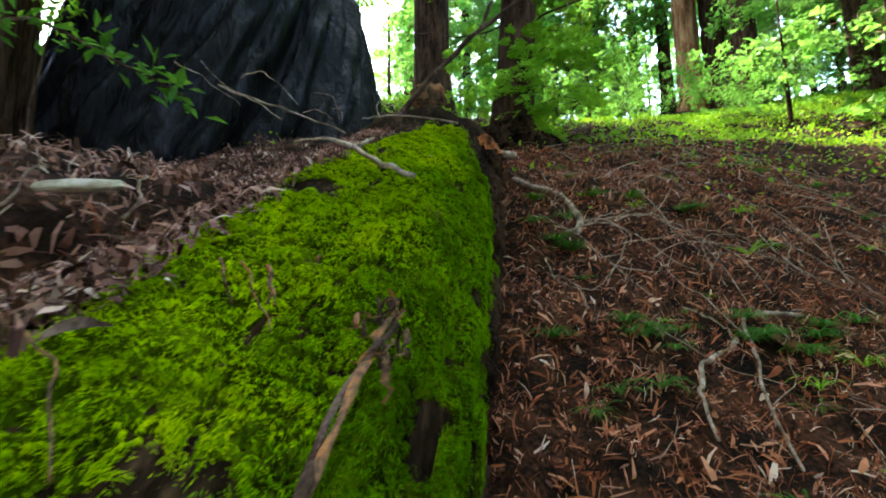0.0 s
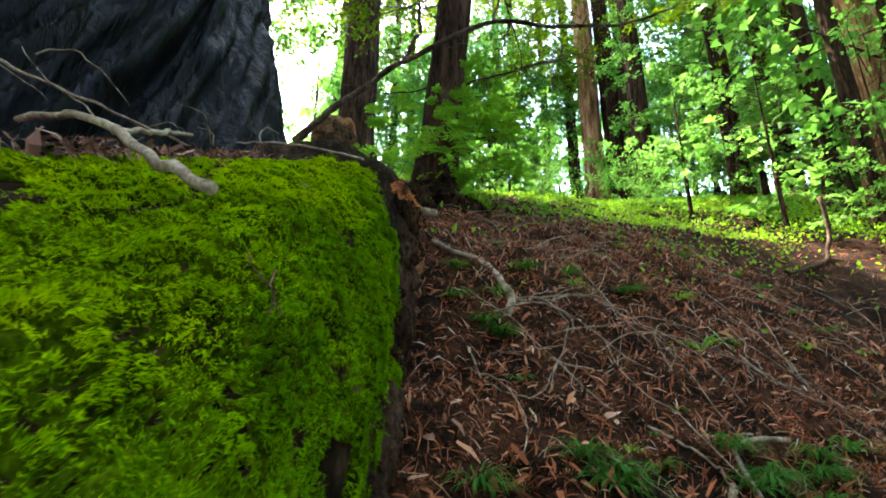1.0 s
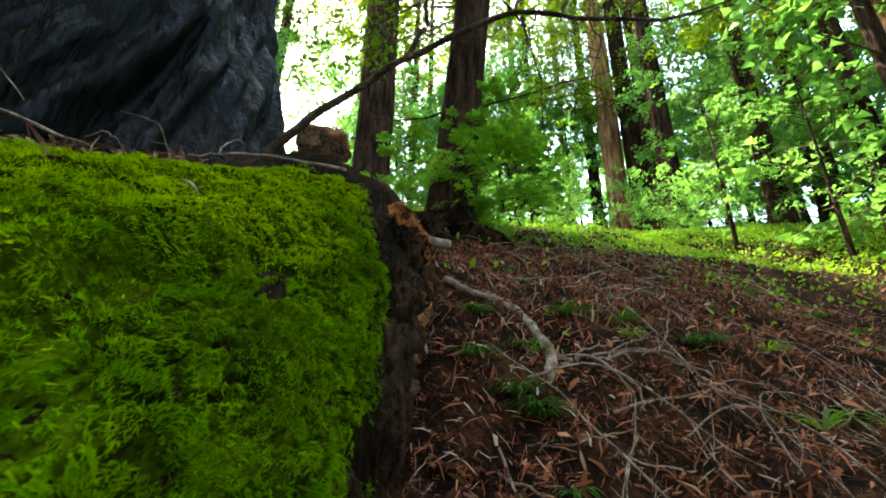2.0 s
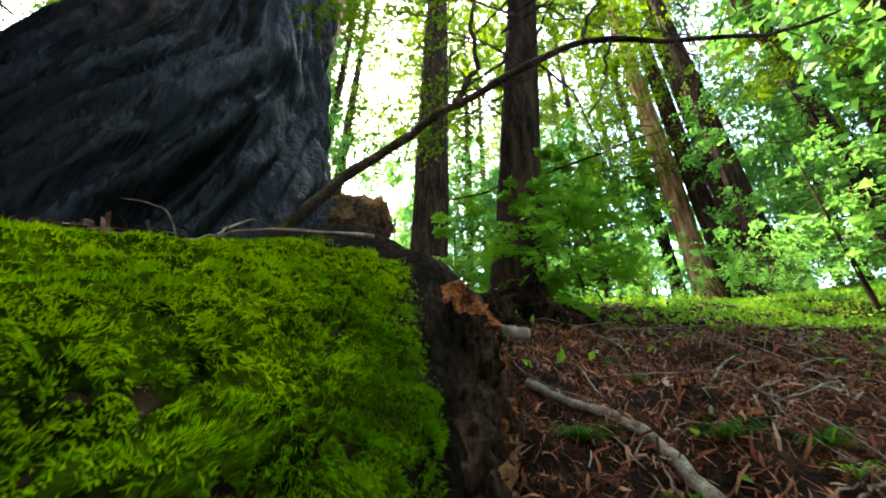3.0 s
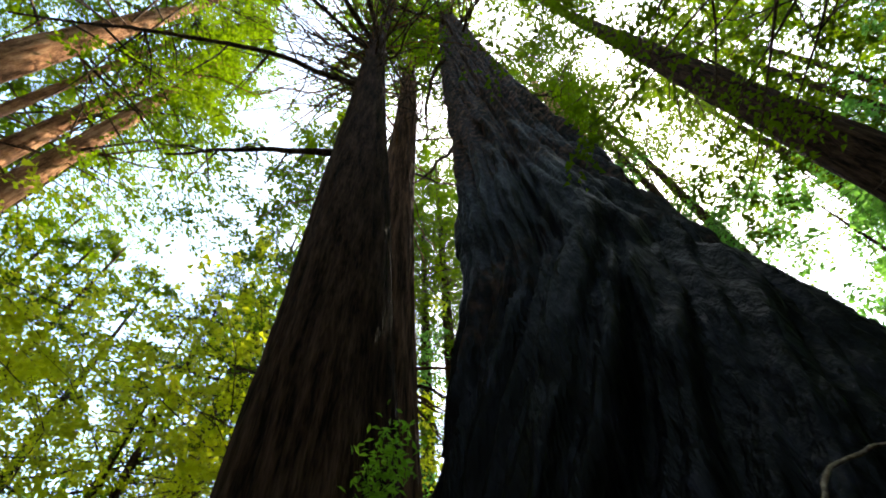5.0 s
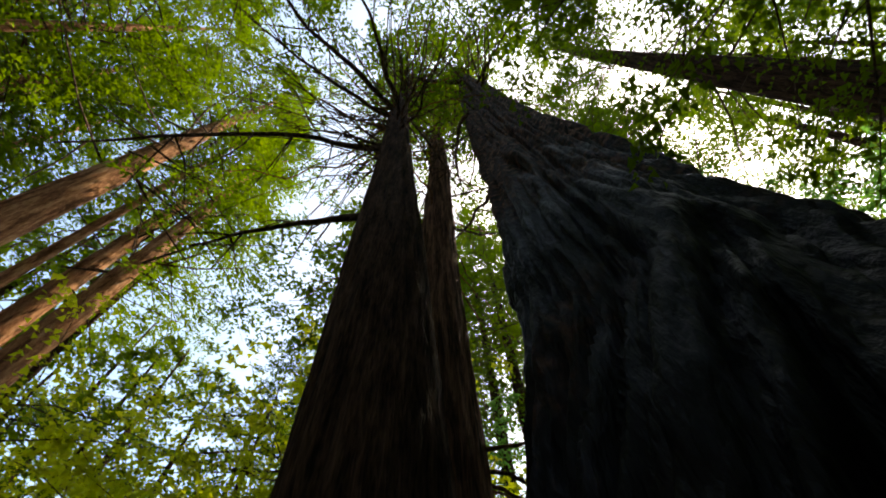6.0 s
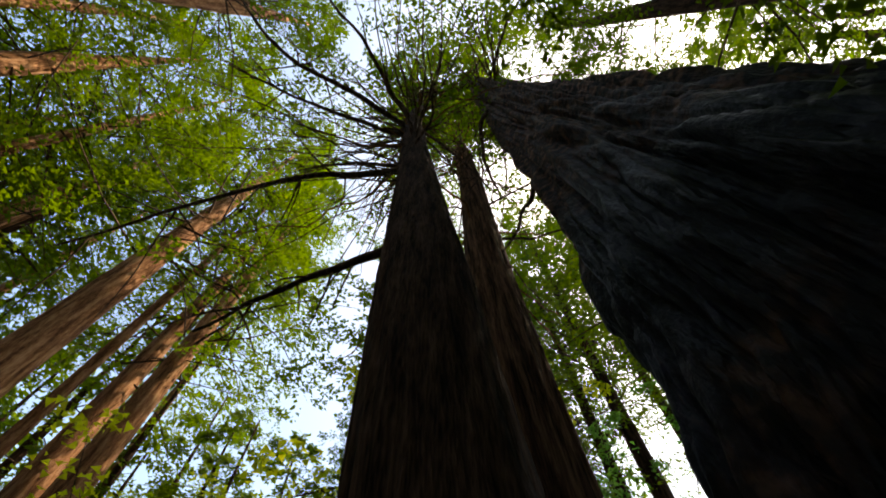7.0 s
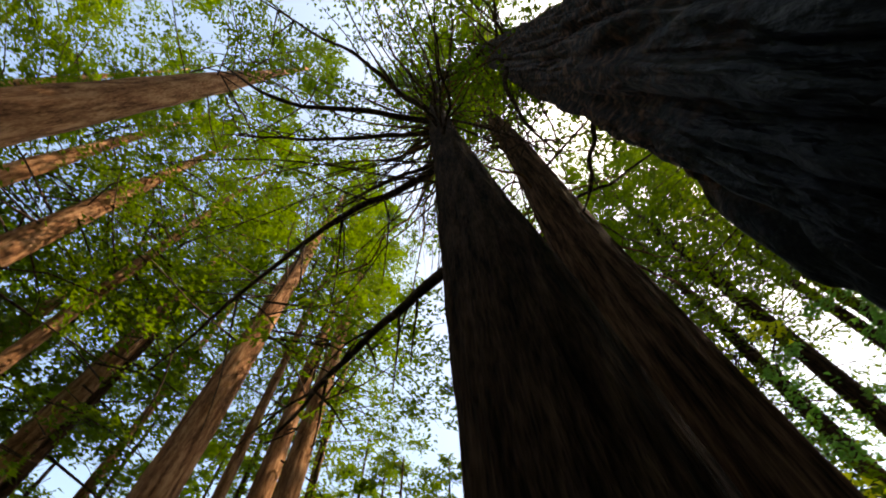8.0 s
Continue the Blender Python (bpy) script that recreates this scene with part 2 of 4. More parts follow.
# yellow-green leaves whose sunlit glow is put into colour and tint
GOLDLEAF_LIT = leaf_material("sunlit_yellow_green_leaves", [(0.0, (0.10, 0.17, 0.008)), (0.5, (0.27, 0.36, 0.014)), (1.0, (0.56, 0.50, 0.022))], (0.90, 0.88, 0.03), 0.75, patch=0.6)
GREENERY = leaf_material("ground_greenery", [(0.0, (0.06, 0.15, 0.008)), (0.5, (0.15, 0.33, 0.012)), (1.0, (0.32, 0.50, 0.02))], (0.42, 0.75, 0.03), 0.4)
DARKFERN = leaf_material("fern_green", [(0.0, (0.015, 0.055, 0.010)), (0.6, (0.042, 0.135, 0.022)), (1.0, (0.11, 0.24, 0.04))], (0.2, 0.42, 0.03), 0.35, rough=0.75, spec=0.06)
PALECHIP = grain_material("bleached_wood", [(0.3, (0.4, 0.34, 0.26)), (0.6, (0.62, 0.55, 0.45)), (0.8, (0.72, 0.66, 0.58))], (1, 1, 1), 12.0, 0.8, 0.4, 0.006, 90.0)


# ---- ground ----
def slope(y):
    """Height of the open hillside along its fall line."""
    y = np.asarray(y, float)
    return np.where(y < 10, 0.55 * (np.maximum(y, -14) - 2.85), 3.93 + 0.40 * (np.minimum(y, 24) - 10)) + np.where(y > 24, 0.12 * (y - 24), 0) + np.where(y < -14, 0.15 * (y + 14), 0)


def ground(x, y):
    x, y = np.asarray(x, float), np.asarray(y, float)
    off = x + 0.435 - 0.174 * (np.clip(y, -3, 5) - 2)          # across from the log's line
    z = slope(y) + (1.10 - 0.38 * smooth(1.1, 2.4, y)) * smooth(0.62, -0.42, off) + 0.10 * smooth(1.7, 0.5, x)
    # a steeper step above the log's foot, then a flatter shelf; the brow rises towards +x
    z = z + 0.42 * smooth(0.45, 0.75, off) * smooth(2.7, 4.1, y) * smooth(12.0, 8.5, y) * (0.35 + 0.65 * smooth(4.6, 2.6, x - 1.6 * smooth(5.0, 6.2, y)))
    z = z - 0.22 * smooth(2.3, 3.4, x) * smooth(4.9, 3.8, y) + 0.13 * (np.clip(x, 5.0, 18.0) - 5.0)
    q = np.stack([x, y, x * 0], -1).reshape(-1, 3)
    near = smooth(14, 6, np.hypot(x - 1, y - 3))
    z = z + 0.28 * (fbm(q * 0.7, 3, 11).reshape(x.shape) - 0.5) + near * (0.20 * (fbm(q * 3.1, 3, 12).reshape(x.shape) - 0.5) + 0.10 * (fbm(q * 7.5, 2, 13).reshape(x.shape) - 0.5))
    return z + 0.03


def spaced(*runs):
    return np.unique(np.concatenate([np.arange(a, b, s) for a, b, s in runs] + [[runs[-1][1]]]).round(4))


gx = spaced((-160, -15, 6), (-15, -3, 0.4), (-3, 5.5, 0.07), (5.5, 15, 0.3), (15, 160, 6))
gy = spaced((-160, -8, 6), (-8, -0.5, 0.4), (-0.5, 8, 0.07), (8, 24, 0.3), (24, 160, 6))
GX, GY = np.meshgrid(gx, gy, indexing="ij")
ground_ob = part("ground", mesh_of("ground", np.stack([GX, GY, ground(GX, GY)], -1), grid_faces(len(gx), len(gy))[:, ::-1], mat=SOIL))
tagged(ground_ob, "steep forest floor of red-brown needle litter", "ground", kind="structure")


# ---- fallen log ----
LOG_P = np.array([-0.435, 2.0, -0.051])
LOG_D = np.array([0.1498, 0.8612, 0.4857])
LOG_E1 = np.array([0.9852, -0.1714, 0.0])
LOG_E2 = np.array([-0.0832, -0.4785, 0.8742])
LOG_R, LOG_END = 0.65, 2.15


def log_radius(s, phi):
    q = np.stack([np.cos(phi) * 1.1, np.sin(phi) * 1.1, s * 0.5], -1).reshape(-1, 3)
    g = np.stack([np.cos(phi) * 7, np.sin(phi) * 7, s * 0.8], -1).reshape(-1, 3)
    r = LOG_R + 0.06 * (fbm(q, 3, 21).reshape(s.shape) - 0.5) + 0.075 * (fbm(g, 4, 22).reshape(s.shape) - 0.5)
    e = np.stack([np.cos(phi) * 5, np.sin(phi) * 5, s * 2.5], -1).reshape(-1, 3)
    r = r + 0.10 * smooth(1.25, 2.1, s) * smooth(-0.35, 0.9, np.cos(phi)) + 0.13 * smooth(1.5, 2.0, s) * (fbm(e, 4, 24).reshape(s.shape) - 0.5)
    return r


def log_place(s, phi, lift=0.0):
    r = log_radius(s, phi) + lift
    return (LOG_P + s[..., None] * LOG_D + (r * np.sin(phi))[..., None] * LOG_E1 + (r * np.cos(phi))[..., None] * LOG_E2)


def build_log():
    thing = tagged(new("fallen_log"), "huge fallen redwood log with bright green moss over grey wood", "log")
    ns, nphi = 150, 200
    s = np.concatenate([np.linspace(-4.5, LOG_END, ns), np.linspace(LOG_END + 0.01, LOG_END + 0.05, 4)])
    phi = np.linspace(0, 2 * np.pi, nphi, endpoint=False)
    S, PH = np.meshgrid(s, phi, indexing="ij")
    # ragged far end: the rim runs unevenly and the end face is hollowed
    ragged = 0.30 * (fbm(np.stack([np.cos(PH) * 2.2, np.sin(PH) * 2.2, PH * 0], -1).reshape(-1, 3), 4, 23).reshape(S.shape) - 0.55)
    S2 = S + ragged * smooth(1.2, LOG_END, S)
    v = log_place(S2, PH)
    shrink = np.where(S > LOG_END, (S - LOG_END) / 0.05 * 0.92, 0)
    axis = LOG_P + S2[..., None] * LOG_D
    v = axis + (v - axis) * (1 - shrink[..., None])
    v = v - np.where(S > LOG_END, 0.25 * shrink, 0)[..., None] * LOG_D
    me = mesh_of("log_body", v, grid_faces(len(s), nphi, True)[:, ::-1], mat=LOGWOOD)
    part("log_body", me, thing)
    return thing


fallen_log = build_log()


def moss_mask(s, phi):
    """How thickly moss grows at a place on the log: 0 none, 1 full."""
    deg = np.degrees(phi)
    q = np.stack([s * 2.2, deg / 22, s * 0], -1).reshape(-1, 3)
    n = fbm(q, 4, 31).reshape(s.shape)
    upper = 3 + 10 * smooth(-0.9, 0.2, s) - 9 * smooth(0.3, 0.8, s) + 11 * smooth(1.0, 1.5, s) + (24 - 17 * smooth(0.3, 0.9, s)) * (n - 0.5)
    lower = np.interp(s, (-1.0, 0.3, 0.7, 0.85, 1.16, 1.28, 1.40, 1.58, 1.81), (90, 86, 75, 70, 64, 56, 47, 39, 29)) + (22 - 10 * smooth(0.4, 1.0, s)) * (n - 0.5)
    m = smooth(upper - 2, upper + 3, deg) * smooth(lower + 6, lower - 6, deg)
    end = 1.62 + 0.23 * smooth(20, 45, deg) + 0.5 * (n - 0.5)
    m = m * smooth(end + 0.06, end - 0.06, s)
    m = m * (1 - smooth(-1.27, -1.36, s + 0.15 * (n - 0.5)) * smooth(24, 30, deg) * smooth(50, 44, deg))
    gaps = fbm(np.stack([s * 4.0, deg / 9, s * 0], -1).reshape(-1, 3), 3, 33).reshape(s.shape)
    thin = 0.28 - 0.13 * smooth(0.6, 0.9, s) - 0.12 * smooth(-0.3, -0.7, s) * smooth(60, 45, deg) + 0.16 * smooth(52, 88, deg) + 0.04 * smooth(42, 58, deg) * smooth(0.2, 0.7, s) + 0.08 * smooth(0.6, 0.1, np.abs(s - 0.35)) * smooth(34, 24, deg)
    # small mats of moss on the bare crest
    mats = smooth(0.50, 0.56, fbm(np.stack([s * 3.0, deg / 12, s * 0], -1).reshape(-1, 3), 3, 34).reshape(s.shape)) * smooth(-9, -4, deg) * smooth(-0.8, -0.4, s) * smooth(0.8, 0.5, s)
    return np.maximum(m * smooth(thin - 0.03, thin + 0.05, gaps), mats * smooth(upper + 2, upper - 4, deg))


def moss_lump(s, phi):
    """Cushions of moss with creases between them."""
    q = np.stack([s, phi * 0.66, s * 0], -1).reshape(-1, 3)
    crease = np.minimum(1.0, np.abs(2 * fbm(q * [24, 34, 1], 3, 36) - 1) * 3.6)
    return (0.42 * fbm(q * [7, 10, 1], 4, 35) + 0.50 * crease).reshape(s.shape)


def build_moss():
    ns, nphi = 400, 210
    S, PH = np.meshgrid(np.linspace(-2.6, 2.0, ns), np.radians(np.linspace(-14, 106, nphi)), indexing="ij")
    m = moss_mask(S, PH)
    lump = moss_lump(S, PH)
    lift = -0.03 + m * (0.018 + 0.042 * lump)
    v = log_place(S, PH, lift).reshape(-1, 3)
    f = grid_faces(ns, nphi)
    keep = m.ravel()[f].max(1) > 0.05
    f = f[keep]
    used = np.unique(f)
    remap = np.full(len(v), -1)
    remap[used] = np.arange(len(used))
    part("moss_bed", mesh_of("moss_bed", v[used], remap[f], mat=MOSSBED), fallen_log, "bright green moss")
    # fronds: small bent blades in tufts, thicker towards the crest
    n = 960000
    s = rng.uniform(-1.75, 1.95, n)
    ph = np.radians(rng.uniform(-10, 98, n))
    ok = rng.random(n) < moss_mask(s, ph)
    s, ph = s[ok], ph[ok]
    n = len(s)
    lump = moss_lump(s, ph)
    deep = smooth(0.34, 0.56, lump)
    ok = rng.random(n) < 0.12 + 0.88 * deep
    s, ph, lump = s[ok], ph[ok], lump[ok]
    n = len(s)
    root = log_place(s, ph, 0.018 + 0.042 * lump - 0.031)
    up = np.sin(ph)[:, None] * LOG_E1 + np.cos(ph)[:, None] * LOG_E2
    tuft = np.stack([vnoise(np.stack([s * 22, ph * 16, s * 0 + k], -1), 40 + k) - 0.5 for k in range(3)], -1)
    lean = up * 0.55 + tuft * 2.4 + rng.normal(0, 0.45, (n, 3)) + np.array([0, 0, -0.25]) * np.sin(ph)[:, None]
    lean /= np.linalg.norm(lean, axis=1)[:, None]
    side = np.cross(lean, up + rng.normal(0, 0.4, (n, 3)))
    side /= np.linalg.norm(side, axis=1)[:, None] + 1e-9
    size = rng.uniform(0.0045, 0.0105, n)[:, None] * (0.6 + 0.7 * lump[:, None])
    tip = root + lean * size * 1.1 + np.array([0, 0, -0.12]) * size
    w = size * 0.13
    v = np.stack([root + side * w, tip, root - side * w], 1)
    # the crest is yellower than the flank, its overhead light put into the colour
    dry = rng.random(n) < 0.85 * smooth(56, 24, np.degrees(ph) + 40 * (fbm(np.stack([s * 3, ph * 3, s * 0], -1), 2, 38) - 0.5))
    for pick, nm, mat, words in ((~dry, "moss_fronds", MOSS, "feathery green moss fronds"), (dry, "crest_moss", MOSSCREST_LIT, "yellow-green moss along the crest")):
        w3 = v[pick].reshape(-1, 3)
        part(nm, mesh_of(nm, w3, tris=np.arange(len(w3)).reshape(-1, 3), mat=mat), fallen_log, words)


build_moss()


# ---- trees ----
KNOTS = (0.6, 2.1, 3.6, 5.6, 8.6, 12.6, 18.6, 26.6, 40.0)


def trunk_arrays(x, y, lean, radii, z0, z1, around, up, flute, furrow, seed, knots=KNOTS, flare=0.0, straight=99.0, fold=0.0):
    """An upright trunk: radius by height, long furrows round it, broad flutes towards the foot."""
    z = z0 + (z1 - z0) * np.linspace(0, 1, up) ** 1.25
    th = np.linspace(0, 2 * np.pi, around, endpoint=False)
    Z, TH = np.meshgrid(z, th, indexing="ij")
    r = np.exp(np.interp(Z, knots, np.log(radii)))
    r = r * (1 + flare * smooth(z0 + 1.2, z0 - 0.1, Z))
    c, s_ = np.cos(TH), np.sin(TH)
    twist = 0.05 * Z + 0.25 * np.sin(Z * 0.7)  * smooth(z0 + 6, z0, Z)
    q1 = np.stack([np.cos(TH + twist) * 2.0, np.sin(TH + twist) * 2.0, Z * 0.16], -1).reshape(-1, 3)
    n1 = fbm(q1, 3, seed).reshape(Z.shape) - 0.5
    k = np.maximum(r * 9, 3.0)
    q2 = np.stack([np.cos(TH + twist) * k, np.sin(TH + twist) * k, Z * 0.42 + n1 * 2], -1).reshape(-1, 3)
    n2 = 1 - np.abs(2 * fbm(q2, 3, seed + 5).reshape(Z.shape) - 1) * 2.2
    low = 0.35 + 0.65 * smooth(z0 + 5, z0, Z)
    r = r * (1 + flute * low * n1) + furrow * (n2 - 0.5) * np.minimum(1, r * 2)
    if fold:
        # rope-like ridges and plates of thick burnt bark: broad, middle and small, slanting a little near the foot
        slant = TH - 0.21 * np.minimum(Z, 5.0) + 0.03 * Z + 0.18 * n1
        for rate, along, amount in ((2.6, 0.18, 0.9), (6.0, 0.36, 0.70), (13.0, 0.95, 0.34)):
            q3 = np.stack([np.cos(slant) * rate, np.sin(slant) * rate, Z * along + n1 * 1.6], -1).reshape(-1, 3)
            crack = np.clip(1 - np.abs(2 * fbm(q3, 2, seed + int(rate)).reshape(Z.shape) - 1) * 3.2, 0, 1)
            r = r + fold * amount * (0.34 - crack) * np.minimum(1, r * 0.75)
    H = np.minimum(Z, straight) - 3
    v = np.stack([x + lean[0] * H + r * c, y + lean[1] * H + r * s_, Z], -1).reshape(-1, 3)
    qd = grid_faces(up, around, True)
    n = len(v)
    v = np.concatenate([v, [[x + lean[0] * (min(z1, straight) - 3), y + lean[1] * (min(z1, straight) - 3), z1 + 0.05]]])
    j = np.arange(around)
    t = np.stack([np.full(around, n), (up - 1) * around + j, (up - 1) * around + (j + 1) % around], -1)
    return v, qd, t


def leaf_quads(root, heading, normal, size, width=0.42, cup=0.12):
    """Diamond leaves at places, each with a heading, a face normal and a length."""
    heading = heading / (np.linalg.norm(heading, axis=1)[:, None] + 1e-9)
    side = np.cross(heading, normal)
    side /= np.linalg.norm(side, axis=1)[:, None] + 1e-9
    nor = np.cross(side, heading)
    size = np.asarray(size)[:, None]
    mid = root + heading * size * 0.5 + nor * size * cup
    return np.stack([root, mid + side * size * width * 0.5, root + heading * size, mid - side * size * width * 0.5], 1).reshape(-1, 3)


def crown_arrays(seed, z0, z1, reach, n_branch, twigs, leaves, leaf, rise=0.1, droop=0.35, shape="cone", spread=0.3, width=0.42, pointed=False):
    """Leaves and inner branches of a crown about a trunk at x = y = 0. Branches leave the trunk all round, carry side
    twigs in a flat spray, and the twigs carry leaves."""
    g = np.random.default_rng(seed)
    vs, tubes = [], []
    for b in range(n_branch):
        u = (b + g.random()) / n_branch
        z = z0 + (z1 - z0) * u
        prof = (1 - 0.75 * u) if shape == "cone" else (0.45 + 1.1 * np.sqrt(max(u * (1.02 - u), 0)))
        length = reach * prof * g.uniform(0.65, 1.15)
        az = g.uniform(0, 2 * np.pi)
        out = np.array([np.cos(az), np.sin(az), 0])
        side = np.array([-np.sin(az), np.cos(az), 0])
        s = np.linspace(0, 1, 7)
        up = rise * g.normal(1, 0.8)
        curve = out * (s * length)[:, None] + np.array([0, 0, 1]) * (z + length * (up * s - droop * s ** 2))[:, None] + side * (0.12 * length * np.sin(s * 3 + g.uniform(0, 6)))[:, None]
        tubes.append(tube_arrays(curve[::2], np.linspace(0.006 + (0.007 if shape == "cone" else 0.004) * length, 0.003, 4), 3))
        t = g.uniform(0.25, 1.0, twigs)
        base = np.stack([np.interp(t, s, curve[:, i]) for i in range(3)], -1)
        sgn = g.choice([-1, 1], twigs)
        tl = length * spread * (1.15 - 0.75 * t) * g.uniform(0.6, 1.3, twigs)
        head = out * g.uniform(0.3, 1.0, (twigs, 1)) + side * (sgn * g.uniform(0.5, 1.1, twigs))[:, None] + np.array([0, 0, 1]) * g.normal(-0.1, 0.25, (twigs, 1))
        head /= np.linalg.norm(head, axis=1)[:, None]
        w = g.random((twigs, leaves))
        root = base[:, None] + head[:, None] * (w * tl[:, None])[..., None] + np.array([0, 0, -1]) * (0.25 * w ** 2 * tl[:, None])[..., None]
        root = root.reshape(-1, 3) + g.normal(0, leaf * (0.14 if shape == "cone" else 0.35), (twigs * leaves, 3))
        if shape == "cone":
            # needles stand in two ranks along the twig, in one flat spray
            rank = np.cross(head, (0, 0, 1.0))
            hd = np.repeat(head, leaves, 0) * 0.75 + np.repeat(rank, leaves, 0) * g.choice([-0.8, 0.8], len(root))[:, None] + g.normal(0, 0.22, (len(root), 3))
            nm = np.array([0, 0, 1]) + g.normal(0, 0.35, (len(root), 3))
        else:
            hd = np.repeat(head, leaves, 0) + g.normal(0, 0.7, (len(root), 3))
            nm = np.array([0, 0, 1]) + g.normal(0, 0.55, (len(root), 3))
        v = leaf_quads(root, hd, nm, leaf * g.uniform(0.6, 1.35, len(root)), width)
        vs.append(v.reshape(-1, 4, 3)[:, 1:].reshape(-1, 3) if pointed else v)
    return np.concatenate(vs), joined(tubes)


def crown_meshes(name, leaf_mat, *args, **kw):
    v, tubes = crown_arrays(*args, **kw)
    pointed = kw.get("pointed", False)
    faces = dict(tris=np.arange(len(v)).reshape(-1, 3)) if pointed else dict(quads=np.arange(len(v)).reshape(-1, 4))
    return (mesh_of(name, v, mat=leaf_mat, shade=False, **faces), mesh_of(name + "_twigs", *tubes, mat=DEADWOOD))


CROWNS = [crown_meshes("conifer_crown", NEEDLES, 100 + i, 0.0, 22.0, 5.4, 64, 16, 15, 0.21, width=0.42, pointed=True) for i in range(3)]
FAR = [crown_meshes("far_crown", NEEDLES, 120 + i, 0.0, 28.0, 6.2, 56, 11, 14, 0.38, width=0.40, pointed=True) for i in range(2)]
BROAD = [crown_meshes("broadleaf_crown", BROADLEAF, 200 + i, 0.0, 8.0, 3.6, 42, 17, 18, 0.13, rise=0.35, droop=0.25, shape="round", spread=0.2, width=0.8, pointed=True) for i in range(3)]
FAR_LOW = [crown_meshes("distant_crown", NEEDLES, 130 + i, 0.0, 28.0, 6.0, 44, 10, 9, 0.58, width=0.42, pointed=True) for i in range(2)]
THIN = [crown_meshes("thin_crown", NEEDLES, 140 + i, 0.0, 22.0, 6.6, 60, 13, 17, 0.28, width=0.36, droop=0.3, pointed=True) for i in range(3)]
BROAD_FAR = [crown_meshes("far_broadleaf_crown", BROADLEAF, 220 + i, 0.0, 8.0, 3.6, 32, 11, 12, 0.26, rise=0.35, droop=0.25, shape="round", spread=0.22, width=0.8, pointed=True) for i in range(2)]
GOLDEN = [crown_meshes("golden_crown", GOLDLEAF_LIT, 230 + i, 0.0, 8.0, 3.6, 44, 15, 18, 0.14, rise=0.35, droop=0.25, shape="round", spread=0.25, width=0.7, pointed=True) for i in range(2)]
YOUNG = [crown_meshes("young_crown", BROADLEAF, 240 + i, 0.0, 3.4, 1.5, 20, 9, 9, 0.075, rise=0.5, droop=0.25, shape="round", width=0.6) for i in range(2)]
SHRUB = [crown_meshes("shrub_crown", BROADLEAF, 300 + i, 0.1, 1.8, 1.1, 22, 9, 8, 0.08, rise=0.7, droop=0.3, shape="round") for i in range(2)]
SPROUT = [crown_meshes("sprout_crown", SPROUTLEAF, 320 + i, 0.1, 3.0, 1.3, 26, 13, 12, 0.085, rise=0.25, droop=0.3) for i in range(2)]


def add_crown(thing, kind, x, y, z, scale, turn, zscale=1.0, name="crown"):
    m = Matrix.LocRotScale((x, y, z), Euler((0, 0, turn)), (scale, scale, scale * zscale))
    for me, nm in ((kind[0], name), (kind[1], "inner_bough")):
        ob = part(nm, me, thing)
        ob.matrix_basis = m
        tagged(ob, kind="stuff")


def simple_tree(x, y, diameter, height, mat, crown=None, crown_from=6.0, scale=1.0, lean=(0.0, 0.0), seed=0, label="", category="tree", name="redwood_tree", zs=1.0, fine=(16, 22)):
    """A tree farther off: trunk, inner branches and crown. A leaning tree has its x, y at a height of 3 m."""
    z = float(ground(np.array([x]), np.array([y]))[0])
    thing = tagged(new(name), label, category, "background trees")
    r = diameter / 2
    knots = (z, z + 1, z + height * 0.3, z + height * 0.7, z + height)
    radii = (r * 1.5, r * 1.12, r, r * 0.6, r * 0.15)
    v = trunk_arrays(x, y, lean, radii, z - 0.4, z + height, *fine, 0.18, 0.05 * diameter, seed, knots)
    part("trunk", mesh_of("trunk", *v, mat=mat), thing)
    if crown:
        add_crown(thing, crown, x + lean[0] * (z + crown_from - 3), y + lean[1] * (z + crown_from - 3), z + crown_from, scale, seed * 1.7, zs)
    return thing


# the fire-blackened redwood beside the log
burnt = tagged(new("burnt_redwood"), "massive fire-blackened redwood with deep fluted bark at its foot", "tree")
R_BURNT = (2.48, 2.16, 1.90, 1.54, 1.36, 1.15, 1.0, 0.82, 0.35)
part("trunk", mesh_of("burnt_trunk", *trunk_arrays(-2.99, 6.0, (-0.0236, -0.0073), R_BURNT, 0.2, 42, 380, 340, 0.12, 0.03, 51, straight=20, fold=0.22), mat=CHAR), burnt)
# the twin redwoods
front_tree = tagged(new("redwood_tree"), "slender dark redwood with bare dead branches high up", "tree")
R_FRONT = (0.86, 0.80, 0.78, 0.68, 0.61, 0.46, 0.34, 0.25, 0.10)
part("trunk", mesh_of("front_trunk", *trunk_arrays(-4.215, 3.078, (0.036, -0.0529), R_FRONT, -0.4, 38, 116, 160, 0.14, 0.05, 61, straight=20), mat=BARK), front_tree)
rear_tree = tagged(new("redwood_tree"), "brown redwood trunk close behind its twin, bark lightened as if sunlit", "tree")
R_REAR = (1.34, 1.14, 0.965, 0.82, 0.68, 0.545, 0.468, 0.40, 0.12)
part("trunk", mesh_of("rear_trunk", *trunk_arrays(-6.294, 3.814, (0.0054, 0.0236), R_REAR, -0.2, 40, 116, 160, 0.14, 0.05, 71, straight=20), mat=BARK_BROWN_LIT), rear_tree)


